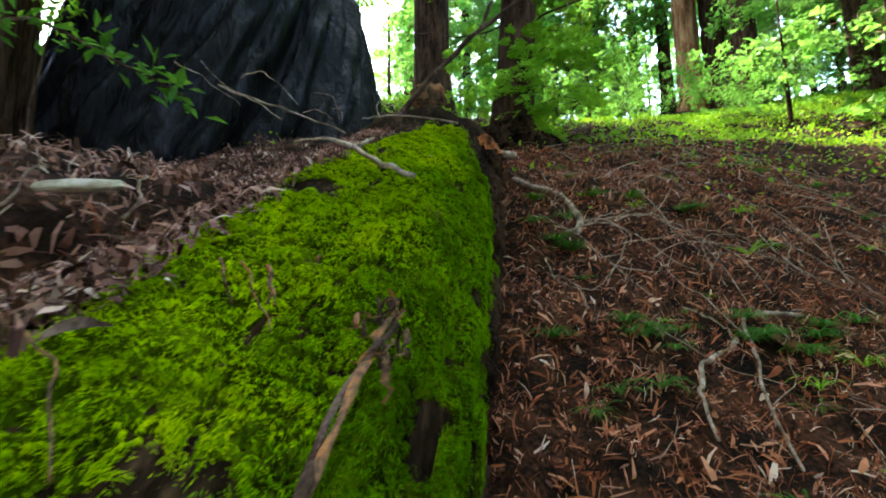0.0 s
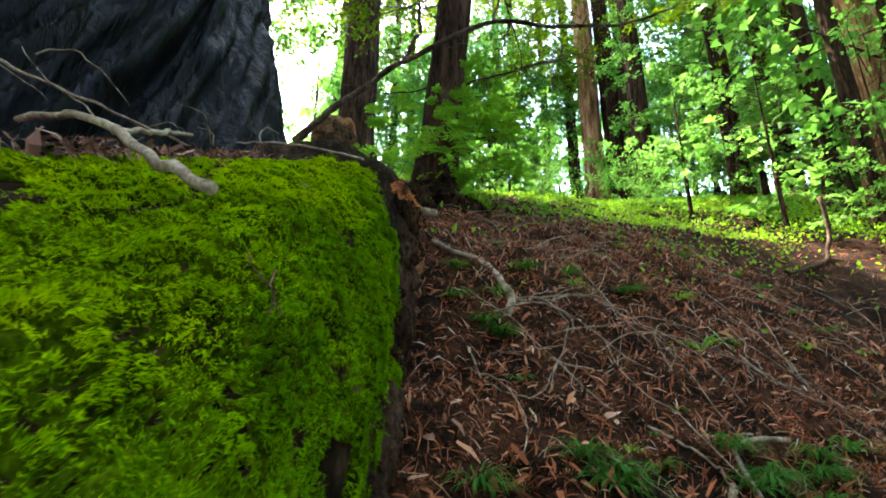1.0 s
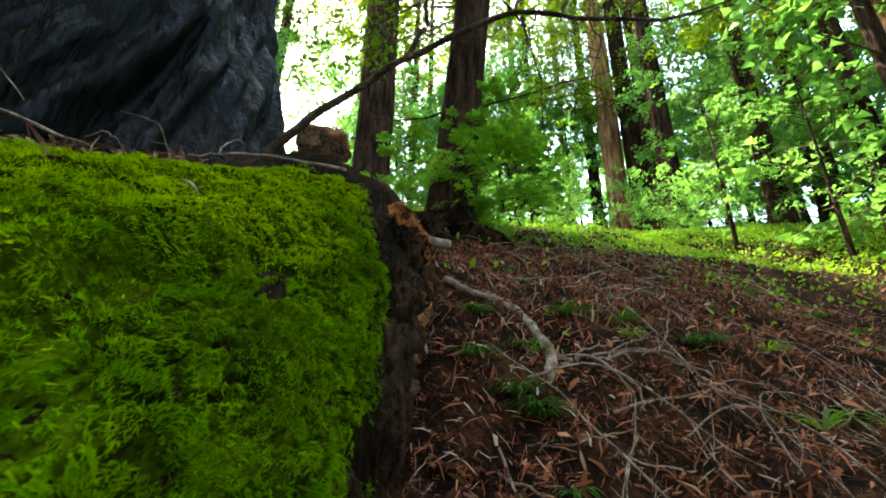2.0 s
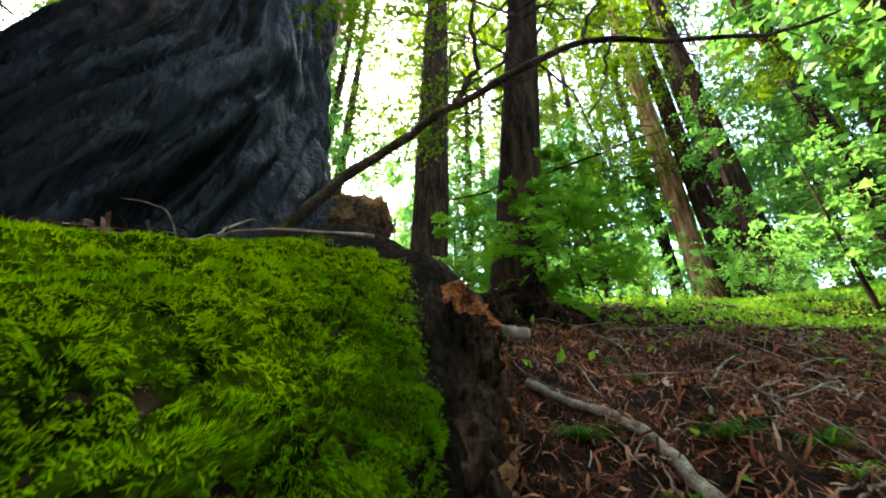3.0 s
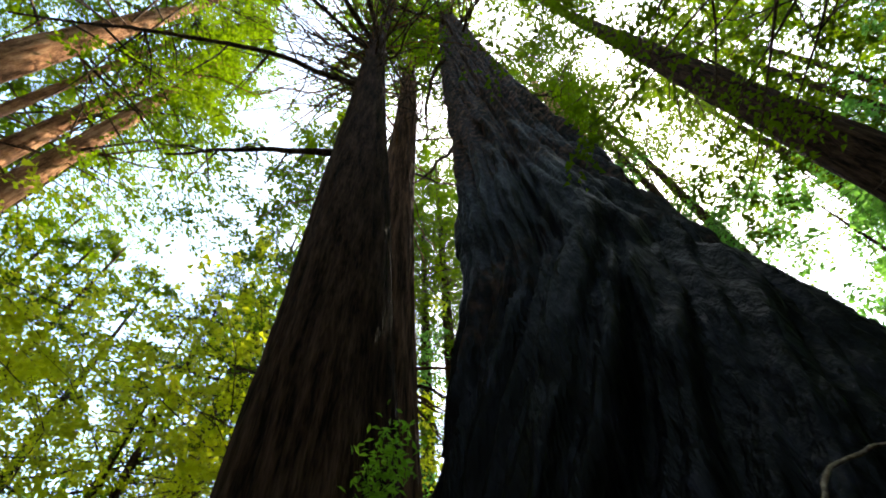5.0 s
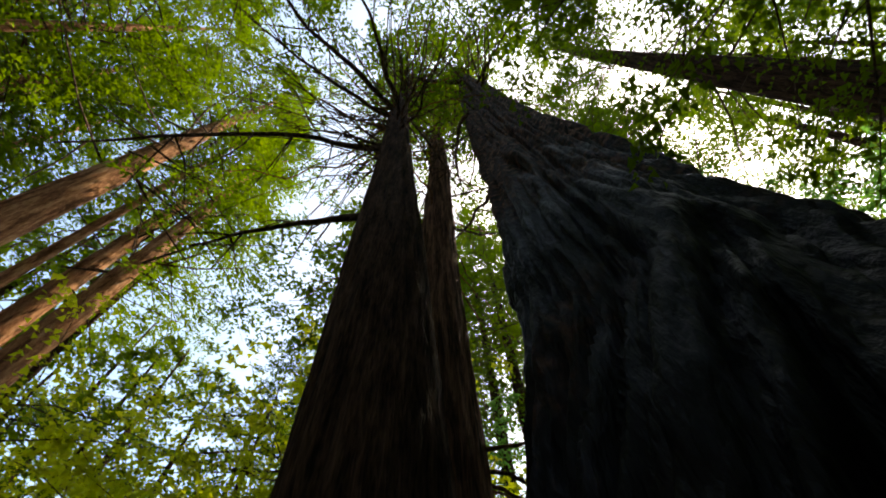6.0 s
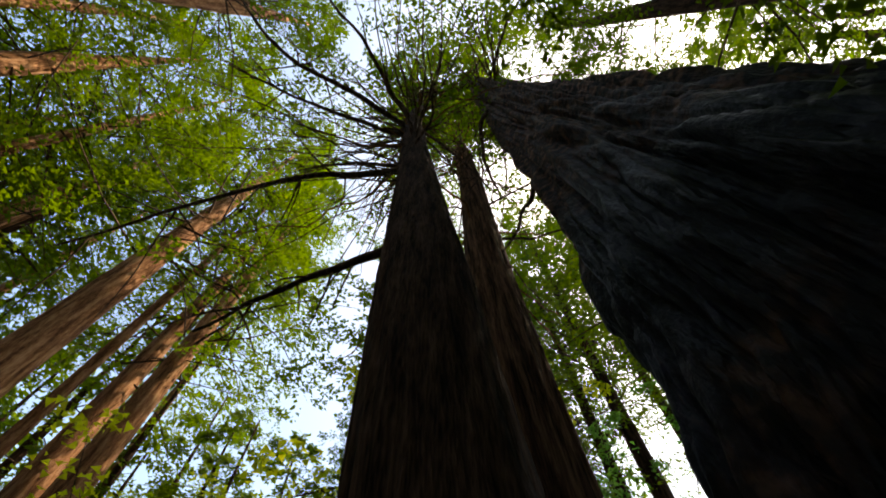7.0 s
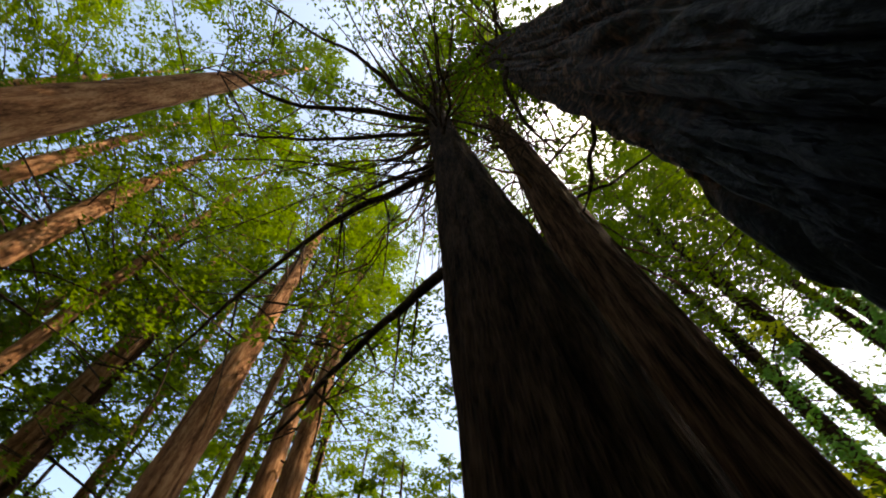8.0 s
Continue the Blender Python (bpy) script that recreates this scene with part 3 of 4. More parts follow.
def bough(parent, base, tip, r, sag=0.0, hook=0.0, seed=0, mat=None, twigs=5, via=()):
    """A bare dead branch of a trunk, with thin side twigs."""
    g = np.random.default_rng(seed)
    a, b = np.array(base, float), np.array(tip, float)
    ln = np.linalg.norm(b - a)
    side = np.cross(b - a, (0, 0, 1.0))
    side /= np.linalg.norm(side) + 1e-9
    mid = [a + (b - a) * u + np.array([0, 0, -sag * ln * 4 * u * (1 - u)]) + side * hook * ln * np.sin(np.pi * u) for u in (0, 0.3, 0.65, 1)]
    if via:
        mid = [a, *via, b]
    curve = bend(mid, 18, (0.02 if via else 0.05) * ln, seed)
    curve -= curve[0] - a
    ob = part("dead_branch", mesh_of("dead_branch", *tube_arrays(curve, np.linspace(r, r * 0.22, 18), 7, 0.2, seed), mat=mat or DEADWOOD), parent)
    for k in range(twigs):
        i = g.integers(5, 17)
        d = g.normal(0, 1, 3) + (b - a) / ln * 0.8 + np.array([0, 0, -0.5])
        d /= np.linalg.norm(d)
        tl = ln * g.uniform(0.12, 0.34)
        pts = bend([curve[i], curve[i] + d * tl * 0.5, curve[i] + d * tl + np.array([0, 0, -0.25 * tl])], 7, 0.06 * tl, seed + k)
        pts -= pts[0] - curve[i]
        part("side_twig", mesh_of("side_twig", *tube_arrays(pts, np.linspace(r * 0.3, r * 0.1, 7), 3), mat=mat or DEADWOOD), ob)
    return ob


# the long bare branches of the slender tree, low to high, then a whorl above them
for i, (base, tip, r, via) in enumerate((
        ((-3.95, 2.5, 9.9), (-4.55, -0.5, 8.85), 0.085, [(-4.2, 1.1, 9.55)]), ((-3.80, 2.35, 14.3), (-4.3, -4.95, 12.1), 0.10, [(-3.7, -0.4, 13.6)]),
        ((-3.80, 2.35, 14.4), (-3.5, -0.2, 13.6), 0.06, [(-3.6, 1.1, 14.2)]), ((-3.65, 2.2, 17.8), (-1.1, -2.35, 16.3), 0.085, [(-2.45, -0.4, 17.2)]),
        ((-3.65, 2.2, 19.2), (1.05, -2.93, 19.5), 0.11, [(-2.0, 0.1, 18.6), (-0.62, -1.6, 17.8)]), ((-3.65, 2.2, 20.3), (2.5, -1.5, 22.2), 0.12, [(-2.0, 1.3, 20.8), (-0.34, 0.42, 21.2)]),
        ((-3.70, 2.35, 20.0), (-6.44, 6.28, 18.0), 0.05, [(-4.6, 3.78, 18.4), (-5.81, 4.96, 18.0)]))):
    bough(front_tree, base, tip, r, seed=400 + i, twigs=10, via=via)
for i in range(120):
    z = rng.uniform(15.0, 34) if i < 84 else rng.uniform(14.5, 24)
    a = rng.uniform(0, 2 * np.pi) if i < 84 else rng.uniform(2.6, 5.6)
    ln = rng.uniform(2.0, 7.0) * (1.15 - 0.5 * (z - 15) / 20) if i < 84 else rng.uniform(3.0, 6.5)
    bx, by = -4.215 + 0.036 * 14, 3.078 - 0.0529 * 14
    bough(front_tree, (bx, by, z), (bx + math.cos(a) * ln, by + math.sin(a) * ln, z + ln * rng.uniform(-0.1, 0.3)), rng.uniform(0.016, 0.042), rng.uniform(-0.05, 0.05), rng.normal(0, 0.08), 420 + i, twigs=3, mat=RUSTWOOD_LIT if i % 3 == 0 else DEADWOOD)
# long thin twigs that arch out from the trunk and hang down
g = np.random.default_rng(91)
for i in range(24):
    z, a, ln = g.uniform(11.5, 20), g.uniform(3.3, 5.4), g.uniform(2.2, 4.6)
    bx, by = -4.215 + 0.036 * min(z, 14), 3.078 - 0.0529 * min(z, 14)
    ca, sa, drop = math.cos(a), math.sin(a), ln * g.uniform(0.35, 0.75)
    bough(front_tree, (bx, by, z), (bx + ca * ln, by + sa * ln, z - drop), g.uniform(0.014, 0.024), seed=380 + i, twigs=3,
          via=[(bx + ca * ln * 0.4, by + sa * ln * 0.4, z - drop * 0.02), (bx + ca * ln * 0.8, by + sa * ln * 0.8, z - drop * 0.45)])
# twigs of the rear tree and of the burnt one
for i in range(60):
    z = rng.uniform(12.0, 30) if i > 5 else rng.uniform(6.2, 6.7)
    a = rng.uniform(0, 2 * np.pi) if i > 5 else rng.uniform(0.9, 2.3)
    ln = rng.uniform(1.2, 4.5) if i > 5 else rng.uniform(1.0, 2.2)
    rr = float(np.interp(z, KNOTS, R_REAR)) * 0.8
    bx, by = -6.294 + 0.0054 * (z - 3) + math.cos(a) * rr, 3.814 + 0.0236 * (min(z, 20) - 3) + math.sin(a) * rr
    bough(rear_tree, (bx, by, z), (bx + math.cos(a) * ln, by + math.sin(a) * ln, z + ln * rng.uniform(-0.35, 0.2)), rng.uniform(0.02, 0.045), rng.uniform(-0.02, 0.06), 0, 560 + i, twigs=4, mat=RUSTWOOD_LIT if i % 3 else DEADWOOD)
bough(burnt, (-2.95, 5.2, 28.0), (-3.1, 2.3, 27.5), 0.17, 0.02, 0.02, 518, twigs=8)
bough(burnt, (-3.2, 4.85, 19.5), (-5.3, 4.8, 16.5), 0.10, 0.0, 0.0, 519, twigs=8, via=[(-3.6, 4.5, 18.6), (-4.5, 4.5, 17.2)])
for i in range(22):
    z = 13.5 if i == 0 else rng.uniform(15, 34)
    a = 3.6 if i == 0 else rng.uniform(0, 2 * np.pi)
    ln = rng.uniform(2, 5)
    rr = float(np.interp(z, KNOTS, R_BURNT)) * 0.85
    bx, by = -3.3 + math.cos(a) * rr, 5.87 + math.sin(a) * rr
    bough(burnt, (bx, by, z), (bx + math.cos(a) * ln, by + math.sin(a) * ln, z + ln * rng.uniform(-0.2, 0.3)), rng.uniform(0.03, 0.08), 0.03, 0, 520 + i, twigs=6)
add_crown(rear_tree, THIN[1], -6.2, 4.2, 17.0, 0.85, 1.4, 1.3)
add_crown(front_tree, THIN[2], -3.6, 2.2, 31.0, 1.3, 0.4, 0.55)
add_crown(burnt, THIN[0], -3.4, 5.85, 24.5, 1.55, 2.4, 0.85)


def polar(ex, ey, az, dist):
    """A place by azimuth (degrees, anticlockwise from +y) and distance from another."""
    a = radians(az)
    return ex - math.sin(a) * dist, ey + math.cos(a) * dist


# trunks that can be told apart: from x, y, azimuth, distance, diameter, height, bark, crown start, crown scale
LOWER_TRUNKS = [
    (-1.02, 3.06, 150.1, 14.0, 1.36, 46, BARK_PALE_LIT, 25.0, 1.3), (-1.02, 3.06, 165.2, 22.0, 1.40, 48, BARK_PALE_LIT, 26.0, 1.35),
    (-1.02, 3.06, 139.8, 19.0, 1.25, 46, BARK_PALE_LIT, 25.0, 1.3), (-1.02, 3.06, 136.4, 17.0, 1.20, 46, BARK_PALE_LIT, 25.0, 1.3),
    (-1.02, 3.06, 175.3, 24.0, 1.15, 48, BARK_PALE_LIT, 27.0, 1.35), (-1.73, 3.22, -160.3, 10.0, 1.44, 46, BARK_PALE_LIT, 29.0, 1.0),
    (-1.73, 3.22, -167.0, 17.0, 1.20, 46, BARK_PALE_LIT, 27.0, 1.1), (-1.73, 3.22, -175.0, 16.0, 1.35, 46, BARK_PALE_LIT, 25.0, 1.35)]
UPPER_TRUNKS = [
    (0.31, 1.68, 2.8, 11.2, 1.00, 36, BARK, 11.0, 1.2), (0.31, 1.68, -33.0, 22.5, 1.02, 44, BARK_PALE_LIT, 7.0, 1.1),
    (0.31, 1.68, -35.8, 23.0, 0.92, 44, BARK, 7.0, 1.1), (0.31, 1.68, -38.4, 22.5, 0.98, 44, BARK, 7.0, 1.1),
    (0.31, 1.68, -49.6, 19.0, 0.62, 40, BARK_PALE_LIT, 18.0, 1.1), (0.14, 0.78, -55.8, 13.0, 0.45, 26, BARK, 7.0, 0.8),
    (0.14, 0.78, -60.6, 14.0, 0.75, 40, BARK_PALE_LIT, 19.0, 1.1), (0.14, 0.78, -58.4, 11.0, 0.28, 20, BARK, 6.0, 0.7),
    (0.20, 2.30, 25.0, 14.0, 0.95, 44, BARK_PALE_LIT, 20.0, 1.1), (0.12, 2.43, 103.2, 14.0, 0.30, 16, BARK, 6.0, 0.6)]
for i, (ex, ey, az, dist, dia, high, bark, cz, cs) in enumerate(LOWER_TRUNKS + UPPER_TRUNKS):
    tx, ty = polar(ex, ey, az, dist)
    simple_tree(tx, ty, dia, high, bark, (THIN if i < 8 else CROWNS)[i % 3], cz, cs, seed=i + 1, label="tall straight redwood trunk with a high green crown", fine=(28, 48))
# the near leaning tree beyond the end of the log
near_tree = simple_tree(1.13, 6.35, 0.50, 24, BARK, CROWNS[1], 3.6, 0.68, (0.09, 0.0), 40, "slender leaning redwood with sprouting green shoots round its foot", fine=(60, 160))

for i in range(14):
    z, a = rng.uniform(4.0, 9.0), rng.uniform(0, 2 * np.pi)
    ln = rng.uniform(1.0, 2.6)
    bx, by = 1.13 + 0.09 * (z - 3) + 0.18 * math.cos(a), 6.35 + 0.18 * math.sin(a)
    bough(near_tree, (bx, by, z), (bx + ln * math.cos(a), by + ln * math.sin(a), z + ln * rng.uniform(-0.3, 0.4)), rng.uniform(0.010, 0.020), 0.03, 0.05, 640 + i, twigs=6)

# forest all round, farther off
k = 0
for count, lo, hi in ((14, 18, 26), (26, 27, 42)):
    for j in range(count):
        az = 360 * (j + rng.uniform(0.1, 0.9)) / count
        if 100 < az < 134 or (hi < 30 and (az > 282 or az < 30)) or az > 325 or az < 25 or 46 < az < 80:
            continue
        tx, ty = polar(0, 2.5, az, rng.uniform(lo, hi))
        k += 1
        simple_tree(tx, ty, rng.uniform(0.5, 1.1), rng.uniform(32, 42), BARK if rng.random() < 0.6 else BARK_PALE_LIT, (FAR if hi < 30 else FAR_LOW)[k % 2], rng.uniform(7, 14), rng.uniform(1.0, 1.4), seed=60 + k,
                    label="redwood of the surrounding forest with drooping green boughs")
# stands of conifers: azimuths, count, distances, crown start, crown scale, near or far foliage, bark, label
STANDS = [
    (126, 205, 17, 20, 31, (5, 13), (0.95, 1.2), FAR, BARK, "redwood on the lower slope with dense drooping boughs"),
    (129, 178, 5, 17, 25, (30, 36), (1.1, 1.35), THIN, BARK_PALE_LIT, "very tall straight redwood on the lower slope"),
    (185, 250, 3, 14, 20, (30, 34), (1.0, 1.2), THIN, BARK_PALE_LIT, "very tall straight redwood on the lower slope"),
    (97, 134, 6, 19, 25, (2, 4), (0.78, 0.95), FAR, BARK, "shorter redwood with a pointed green crown"),
    (78, 98, 3, 13, 19, (7, 10), (1.1, 1.4), THIN, BARK, "redwood with drooping boughs behind the twin trunks"),
    (50, 80, 7, 20, 27, (13, 18), (1.15, 1.35), THIN, BARK, "redwood with drooping boughs behind the twin trunks"),
    # mostly hidden by the burnt trunk; added to block sun from the foreground
    (24, 48, 5, 14, 23, (9, 13), (1.2, 1.5), CROWNS, BARK, "dense redwood with drooping boughs up the slope, added to shade the foreground"),
    # out of view; added to keep side light off the log's flank
    (-152, -92, 9, 16, 22, (2, 5), (0.9, 1.1), FAR_LOW, BARK, "unseen redwood with low drooping boughs, added to shade the log"),
    (14, 26, 3, 17, 21, (13, 17), (1.1, 1.3), THIN, BARK, "redwood up the slope with spreading green boughs"),
    (-36, 6, 10, 24, 32, (6, 11), (0.9, 1.2), FAR, BARK, "slim redwood of the forest beyond the brow"),
    (-82, -40, 5, 15, 22, (11, 15), (1.0, 1.2), THIN, BARK, "redwood along the brow with a high green crown")]
k = 0
for a0, a1, count, lo, hi, (c0, c1), (s0, s1), kinds, bark, words in STANDS:
    for j in range(count):
        tx, ty = polar(-0.6, 2.8, a0 + (a1 - a0) * (j + rng.uniform(0.15, 0.85)) / count, rng.uniform(lo, hi))
        k += 1
        cz, cs = rng.uniform(c0, c1), rng.uniform(s0, s1)
        simple_tree(tx, ty, rng.uniform(0.5, 0.8), cz + (22 if kinds in (CROWNS, THIN) else 28) * cs * 0.97, bark, kinds[k % 2], cz, cs, seed=120 + k, label=words)
# light green understorey trees
k = 0
for a0, a1, count, lo, hi, kinds in ((-92, -64, 4, 13, 18, BROAD), (-31, -14, 4, 22, 30, BROAD_FAR), (25, 34, 2, 12, 18, BROAD), (-14, 9, 6, 20, 27, BROAD_FAR), (-80, -46, 5, 19, 26, BROAD_FAR), (-60, -50, 1, 13, 15, BROAD), (-82, 28, 18, 26, 42, BROAD_FAR), (-74, -44, 9, 19, 30, BROAD_FAR), (-44, -14, 5, 27, 36, BROAD_FAR), (25, 48, 3, 11, 20, BROAD), (74, 82, 1, 13, 15, BROAD),
                                     # the 136 to 290 group is mostly unseen, added to shade the log from behind
                                     (80, 138, 8, 10.5, 15.5, GOLDEN), (136, 290, 11, 10, 20, BROAD_FAR)):
    for j in range(count):
        tx, ty = polar(0, 2.5, a0 + (a1 - a0) * (j + rng.random()) / count, rng.uniform(lo, hi))
        k += 1
        simple_tree(tx, ty, rng.uniform(0.12, 0.22), 9.5, BARK, kinds[k % 2], rng.uniform(0.2, 1.2), rng.uniform(0.95, 1.4), seed=160 + k,
                    label="understorey tree with a yellow-green leafy crown" if kinds is GOLDEN else "understorey tree with a bright green leafy crown", name="broadleaf_tree")


def shrub(x, y, kind, scale, turn, label, name="shrub"):
    z = float(ground(np.array([x]), np.array([y]))[0])
    thing = tagged(new(name), label, "shrub", "shrubs on the slope")
    add_crown(thing, kind, x, y, z - 0.05, scale, turn, name="leaves")
    return thing


for x, y, sc in ((1.15, 5.85, 0.6), (1.6, 5.95, 0.72), (2.0, 6.5, 0.8), (1.75, 6.6, 0.85), (0.55, 7.4, 0.8)):
    shrub(x, y, SPROUT[int(x * 10) % 2], sc, x * 3, "feathery green redwood sprouts round a trunk foot", "redwood_sprout")
for j in range(22):
    az = rng.uniform(-75, -12)
    tx, ty = polar(0.3, 1.6, az, rng.uniform(9, 14))
    shrub(tx, ty, SHRUB[j % 2], rng.uniform(0.4, 0.85), j, "light green leafy shrub on the brow of the slope")


# ---- fallen limb, broken block and sticks ----
def rod(name, points, r0, r1, mat, label, category="stick", n=28, sides=8, wobble=0.03, seed=0, parent=None, bump=0.2, group=""):
    curve = bend(points, n, wobble, seed)
    me = mesh_of(name, *tube_arrays(curve, np.linspace(r0, r1, n), sides, bump, seed), mat=mat)
    ob = part(name, me, parent, label)
    if not parent:
        tagged(ob, label, category, group)
    return ob


limb = tagged(new("fallen_limb"), "long dark bare limb leaning over the end of the log", "branch")
rod("limb_wood", [(-0.30, 3.28, 1.50), (-0.12, 3.27, 1.72), (0.07, 3.29, 1.93), (0.33, 3.30, 2.20), (0.98, 3.27, 2.63), (1.55, 3.35, 2.78), (2.3, 3.5, 3.1), (2.9, 3.6, 3.5)], 0.025, 0.009, DEADWOOD, "", n=60, sides=12, parent=limb, seed=3, wobble=0.014)
rod("side_branch", [(0.33, 3.29, 2.20), (0.45, 3.3, 2.5), (0.43, 3.3, 2.9), (0.5, 3.3, 3.3)], 0.016, 0.007, DEADWOOD, "", parent=limb, seed=4)
rod("side_branch", [(0.98, 3.25, 2.62), (1.05, 3.3, 2.9), (1.3, 3.3, 3.3)], 0.012, 0.004, DEADWOOD, "", parent=limb, seed=5)
rod("side_branch", [(1.1, 3.27, 2.66), (1.06, 3.3, 2.4), (0.92, 3.3, 2.1)], 0.006, 0.003, DEADWOOD, "", parent=limb, seed=6)

for i, (pts, r) in enumerate((([(1.5, 3.33, 2.77), (1.56, 3.32, 2.55), (1.47, 3.34, 2.3), (1.5, 3.3, 2.12)], 0.005), ([(2.0, 3.43, 2.95), (2.12, 3.4, 2.72), (2.08, 3.42, 2.5)], 0.004),
                              ([(1.3, 3.31, 2.72), (1.42, 3.36, 2.98), (1.62, 3.4, 3.2)], 0.006), ([(1.75, 3.38, 2.85), (1.95, 3.36, 3.12), (2.0, 3.4, 3.4)], 0.006), ([(0.62, 3.28, 2.4), (0.78, 3.24, 2.38), (0.9, 3.2, 2.46)], 0.004),
                              ([(2.3, 3.5, 3.1), (2.55, 3.45, 3.12), (2.75, 3.4, 3.02)], 0.005))):
    rod("side_twig", pts, r, r * 0.4, DEADWOOD, "", n=16, sides=6, parent=limb, seed=910 + i, wobble=0.05)


def lump(name, place, size, mat, label, category, turn=(0, 0, 0), seed=0, rough=0.35, parent=None):
    """A broken chunk: a rounded block with a rough, chipped surface."""
    n, m = 40, 56
    th = np.linspace(0.001, np.pi - 0.001, n)
    ph = np.linspace(0, 2 * np.pi, m, endpoint=False)
    T, P = np.meshgrid(th, ph, indexing="ij")
    d = np.stack([np.sin(T) * np.cos(P), np.sin(T) * np.sin(P), np.cos(T)], -1)
    d = np.sign(d) * np.abs(d) ** 0.55
    r = 1 + rough * (fbm(d.reshape(-1, 3) * 1.7 + seed, 4, seed).reshape(T.shape) - 0.5) * 2
    v = d * r[..., None] * np.array(size)
    ob = part(name, mesh_of(name, v, grid_faces(n, m, True)[:, ::-1], mat=mat), parent)
    ob.matrix_basis = Matrix.LocRotScale(place, Euler(turn), None)
    return ob if parent else tagged(ob, label, category)


lump("broken_wood_block", (-0.10, 3.64, 1.81), (0.145, 0.13, 0.10), BLOCKWOOD, "broken brown block of rotten wood on the log end", "wood block", (0.2, -0.1, 0.3), 5)


def crust(name, s0, s1, a0, a1, mat, label, seed):
    """A ragged crust of broken wood on the log's side."""
    S, PH = np.meshgrid(np.linspace(s0, s1, 80), np.radians(np.linspace(a0, a1, 80)), indexing="ij")
    u, w = (S - s0) / (s1 - s0) * 2 - 1, (np.degrees(PH) - a0) / (a1 - a0) * 2 - 1
    n = fbm(np.stack([S * 9, PH * 7, S * 0], -1).reshape(-1, 3), 4, seed).reshape(S.shape)
    m = smooth(1.0, 0.55, np.hypot(u, w) + 1.1 * (n - 0.5))
    lift = -0.03 + m * (0.035 + 0.05 * fbm(np.stack([S * 30, PH * 14, S * 0], -1).reshape(-1, 3), 3, seed + 3).reshape(S.shape))
    lift = lift + 0.016 * m * (np.abs(2 * fbm(np.stack([S * 60, PH * 34, S * 0], -1).reshape(-1, 3), 3, seed + 7).reshape(S.shape) - 1) * 2 - 0.5)
    part(name, mesh_of(name, log_place(S, PH, lift), grid_faces(80, 80), mat=mat), fallen_log, label)


crust("rot_patch", 1.70, 2.06, 40, 92, ROT, "crumbling orange-brown rotten wood", 81)
crust("rot_patch", 1.55, 1.95, 74, 96, ROT, "pale brown splintered wood", 85)
for s0, s1, a0, a1, mat, sd in ((1.15, 2.1, 62, 112, BARK, 61), (0.35, 1.45, 70, 122, BARK, 63), (-0.5, 0.75, 76, 126, BARK, 65), (1.4, 1.8, 80, 94, BARK_PALE_LIT, 67), (0.8, 1.3, 84, 96, BLOCKWOOD, 69), (-1.5, -0.3, 84, 128, BARK, 73)):
    crust("bark_flake", s0, s1, a0, a1, mat, "rough brown bark", sd)
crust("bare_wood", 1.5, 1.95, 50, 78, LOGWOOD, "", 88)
root_mass = tagged(new("root_mass"), "dark tangle of roots and soil round a tree foot", "roots")
lump("root_clump", (0.98, 5.66, 2.0), (0.55, 0.4, 0.26), LOGWOOD, "", "", (0, 0, 0.4), 9, 0.8, root_mass)
g = np.random.default_rng(19)
for i in range(9):
    a = 3.4 + 2.9 * i / 8 + g.normal(0, 0.12)
    ln = g.uniform(0.45, 0.9)
    ends = [(1.1 + math.cos(a) * ln * u, 5.95 + math.sin(a) * ln * u) for u in (0.1, 0.45, 0.8, 1.1)]
    base = ground(np.array([e[0] for e in ends]), np.array([e[1] for e in ends]))
    rod("root", [(ex, ey, float(z) + up) for (ex, ey), z, up in zip(ends, base, (0.34, 0.22, 0.07, -0.04))], 0.055, 0.02, LOGWOOD, "", n=16, sides=8, wobble=0.08, seed=900 + i, parent=root_mass, bump=0.35)

stick = tagged(new("forked_stick"), "grey weathered forked stick lying on the log", "stick")
rod("stick_wood", [(-0.63, 1.80, 0.70), (-0.42, 1.70, 0.66), (-0.25, 1.58, 0.54), (-0.10, 1.47, 0.44)], 0.008, 0.011, STICK, "", parent=stick, seed=11, wobble=0.015)
rod("side_twig", [(-0.36, 1.66, 0.62), (-0.32, 1.76, 0.68), (-0.3, 1.86, 0.73)], 0.007, 0.005, STICK, "", parent=stick, seed=12, wobble=0.01)
crest = tagged(new("crest_stick"), "thin pinkish-grey forked stick along the log crest", "stick")
rod("stick_wood", [(0.116, 2.911, 1.247), (-0.06, 3.02, 1.33), (-0.30, 3.11, 1.40), (-0.472, 3.196, 1.437), (-0.60, 3.22, 1.43)], 0.0058, 0.0045, STICK, "", parent=crest, seed=13, wobble=0.012)
rod("side_twig", [(-0.472, 3.196, 1.437), (-0.515, 3.339, 1.582), (-0.50, 3.46, 1.68), (-0.464, 3.597, 1.728)], 0.005, 0.003, STICK, "", parent=crest, seed=16, wobble=0.01)
rod("ground_branch", [(0.67, 3.92, 1.13), (0.80, 3.79, 1.03), (0.98, 3.71, 0.94), (1.05, 3.58, 0.83), (1.08, 3.45, 0.71), (1.08, 3.33, 0.61), (1.01, 3.21, 0.50)], 0.018, 0.027, STICK, "pale peeling branch lying on the needle litter", "branch", n=40, sides=12, seed=14, wobble=0.012, bump=0.4)
rod("sawn_branch", [(0.45, 3.86, 1.36), (0.55, 3.9, 1.37), (0.70, 3.94, 1.36)], 0.03, 0.032, STICK, "short pale broken branch stub beside the log", "branch", seed=15, wobble=0.0)


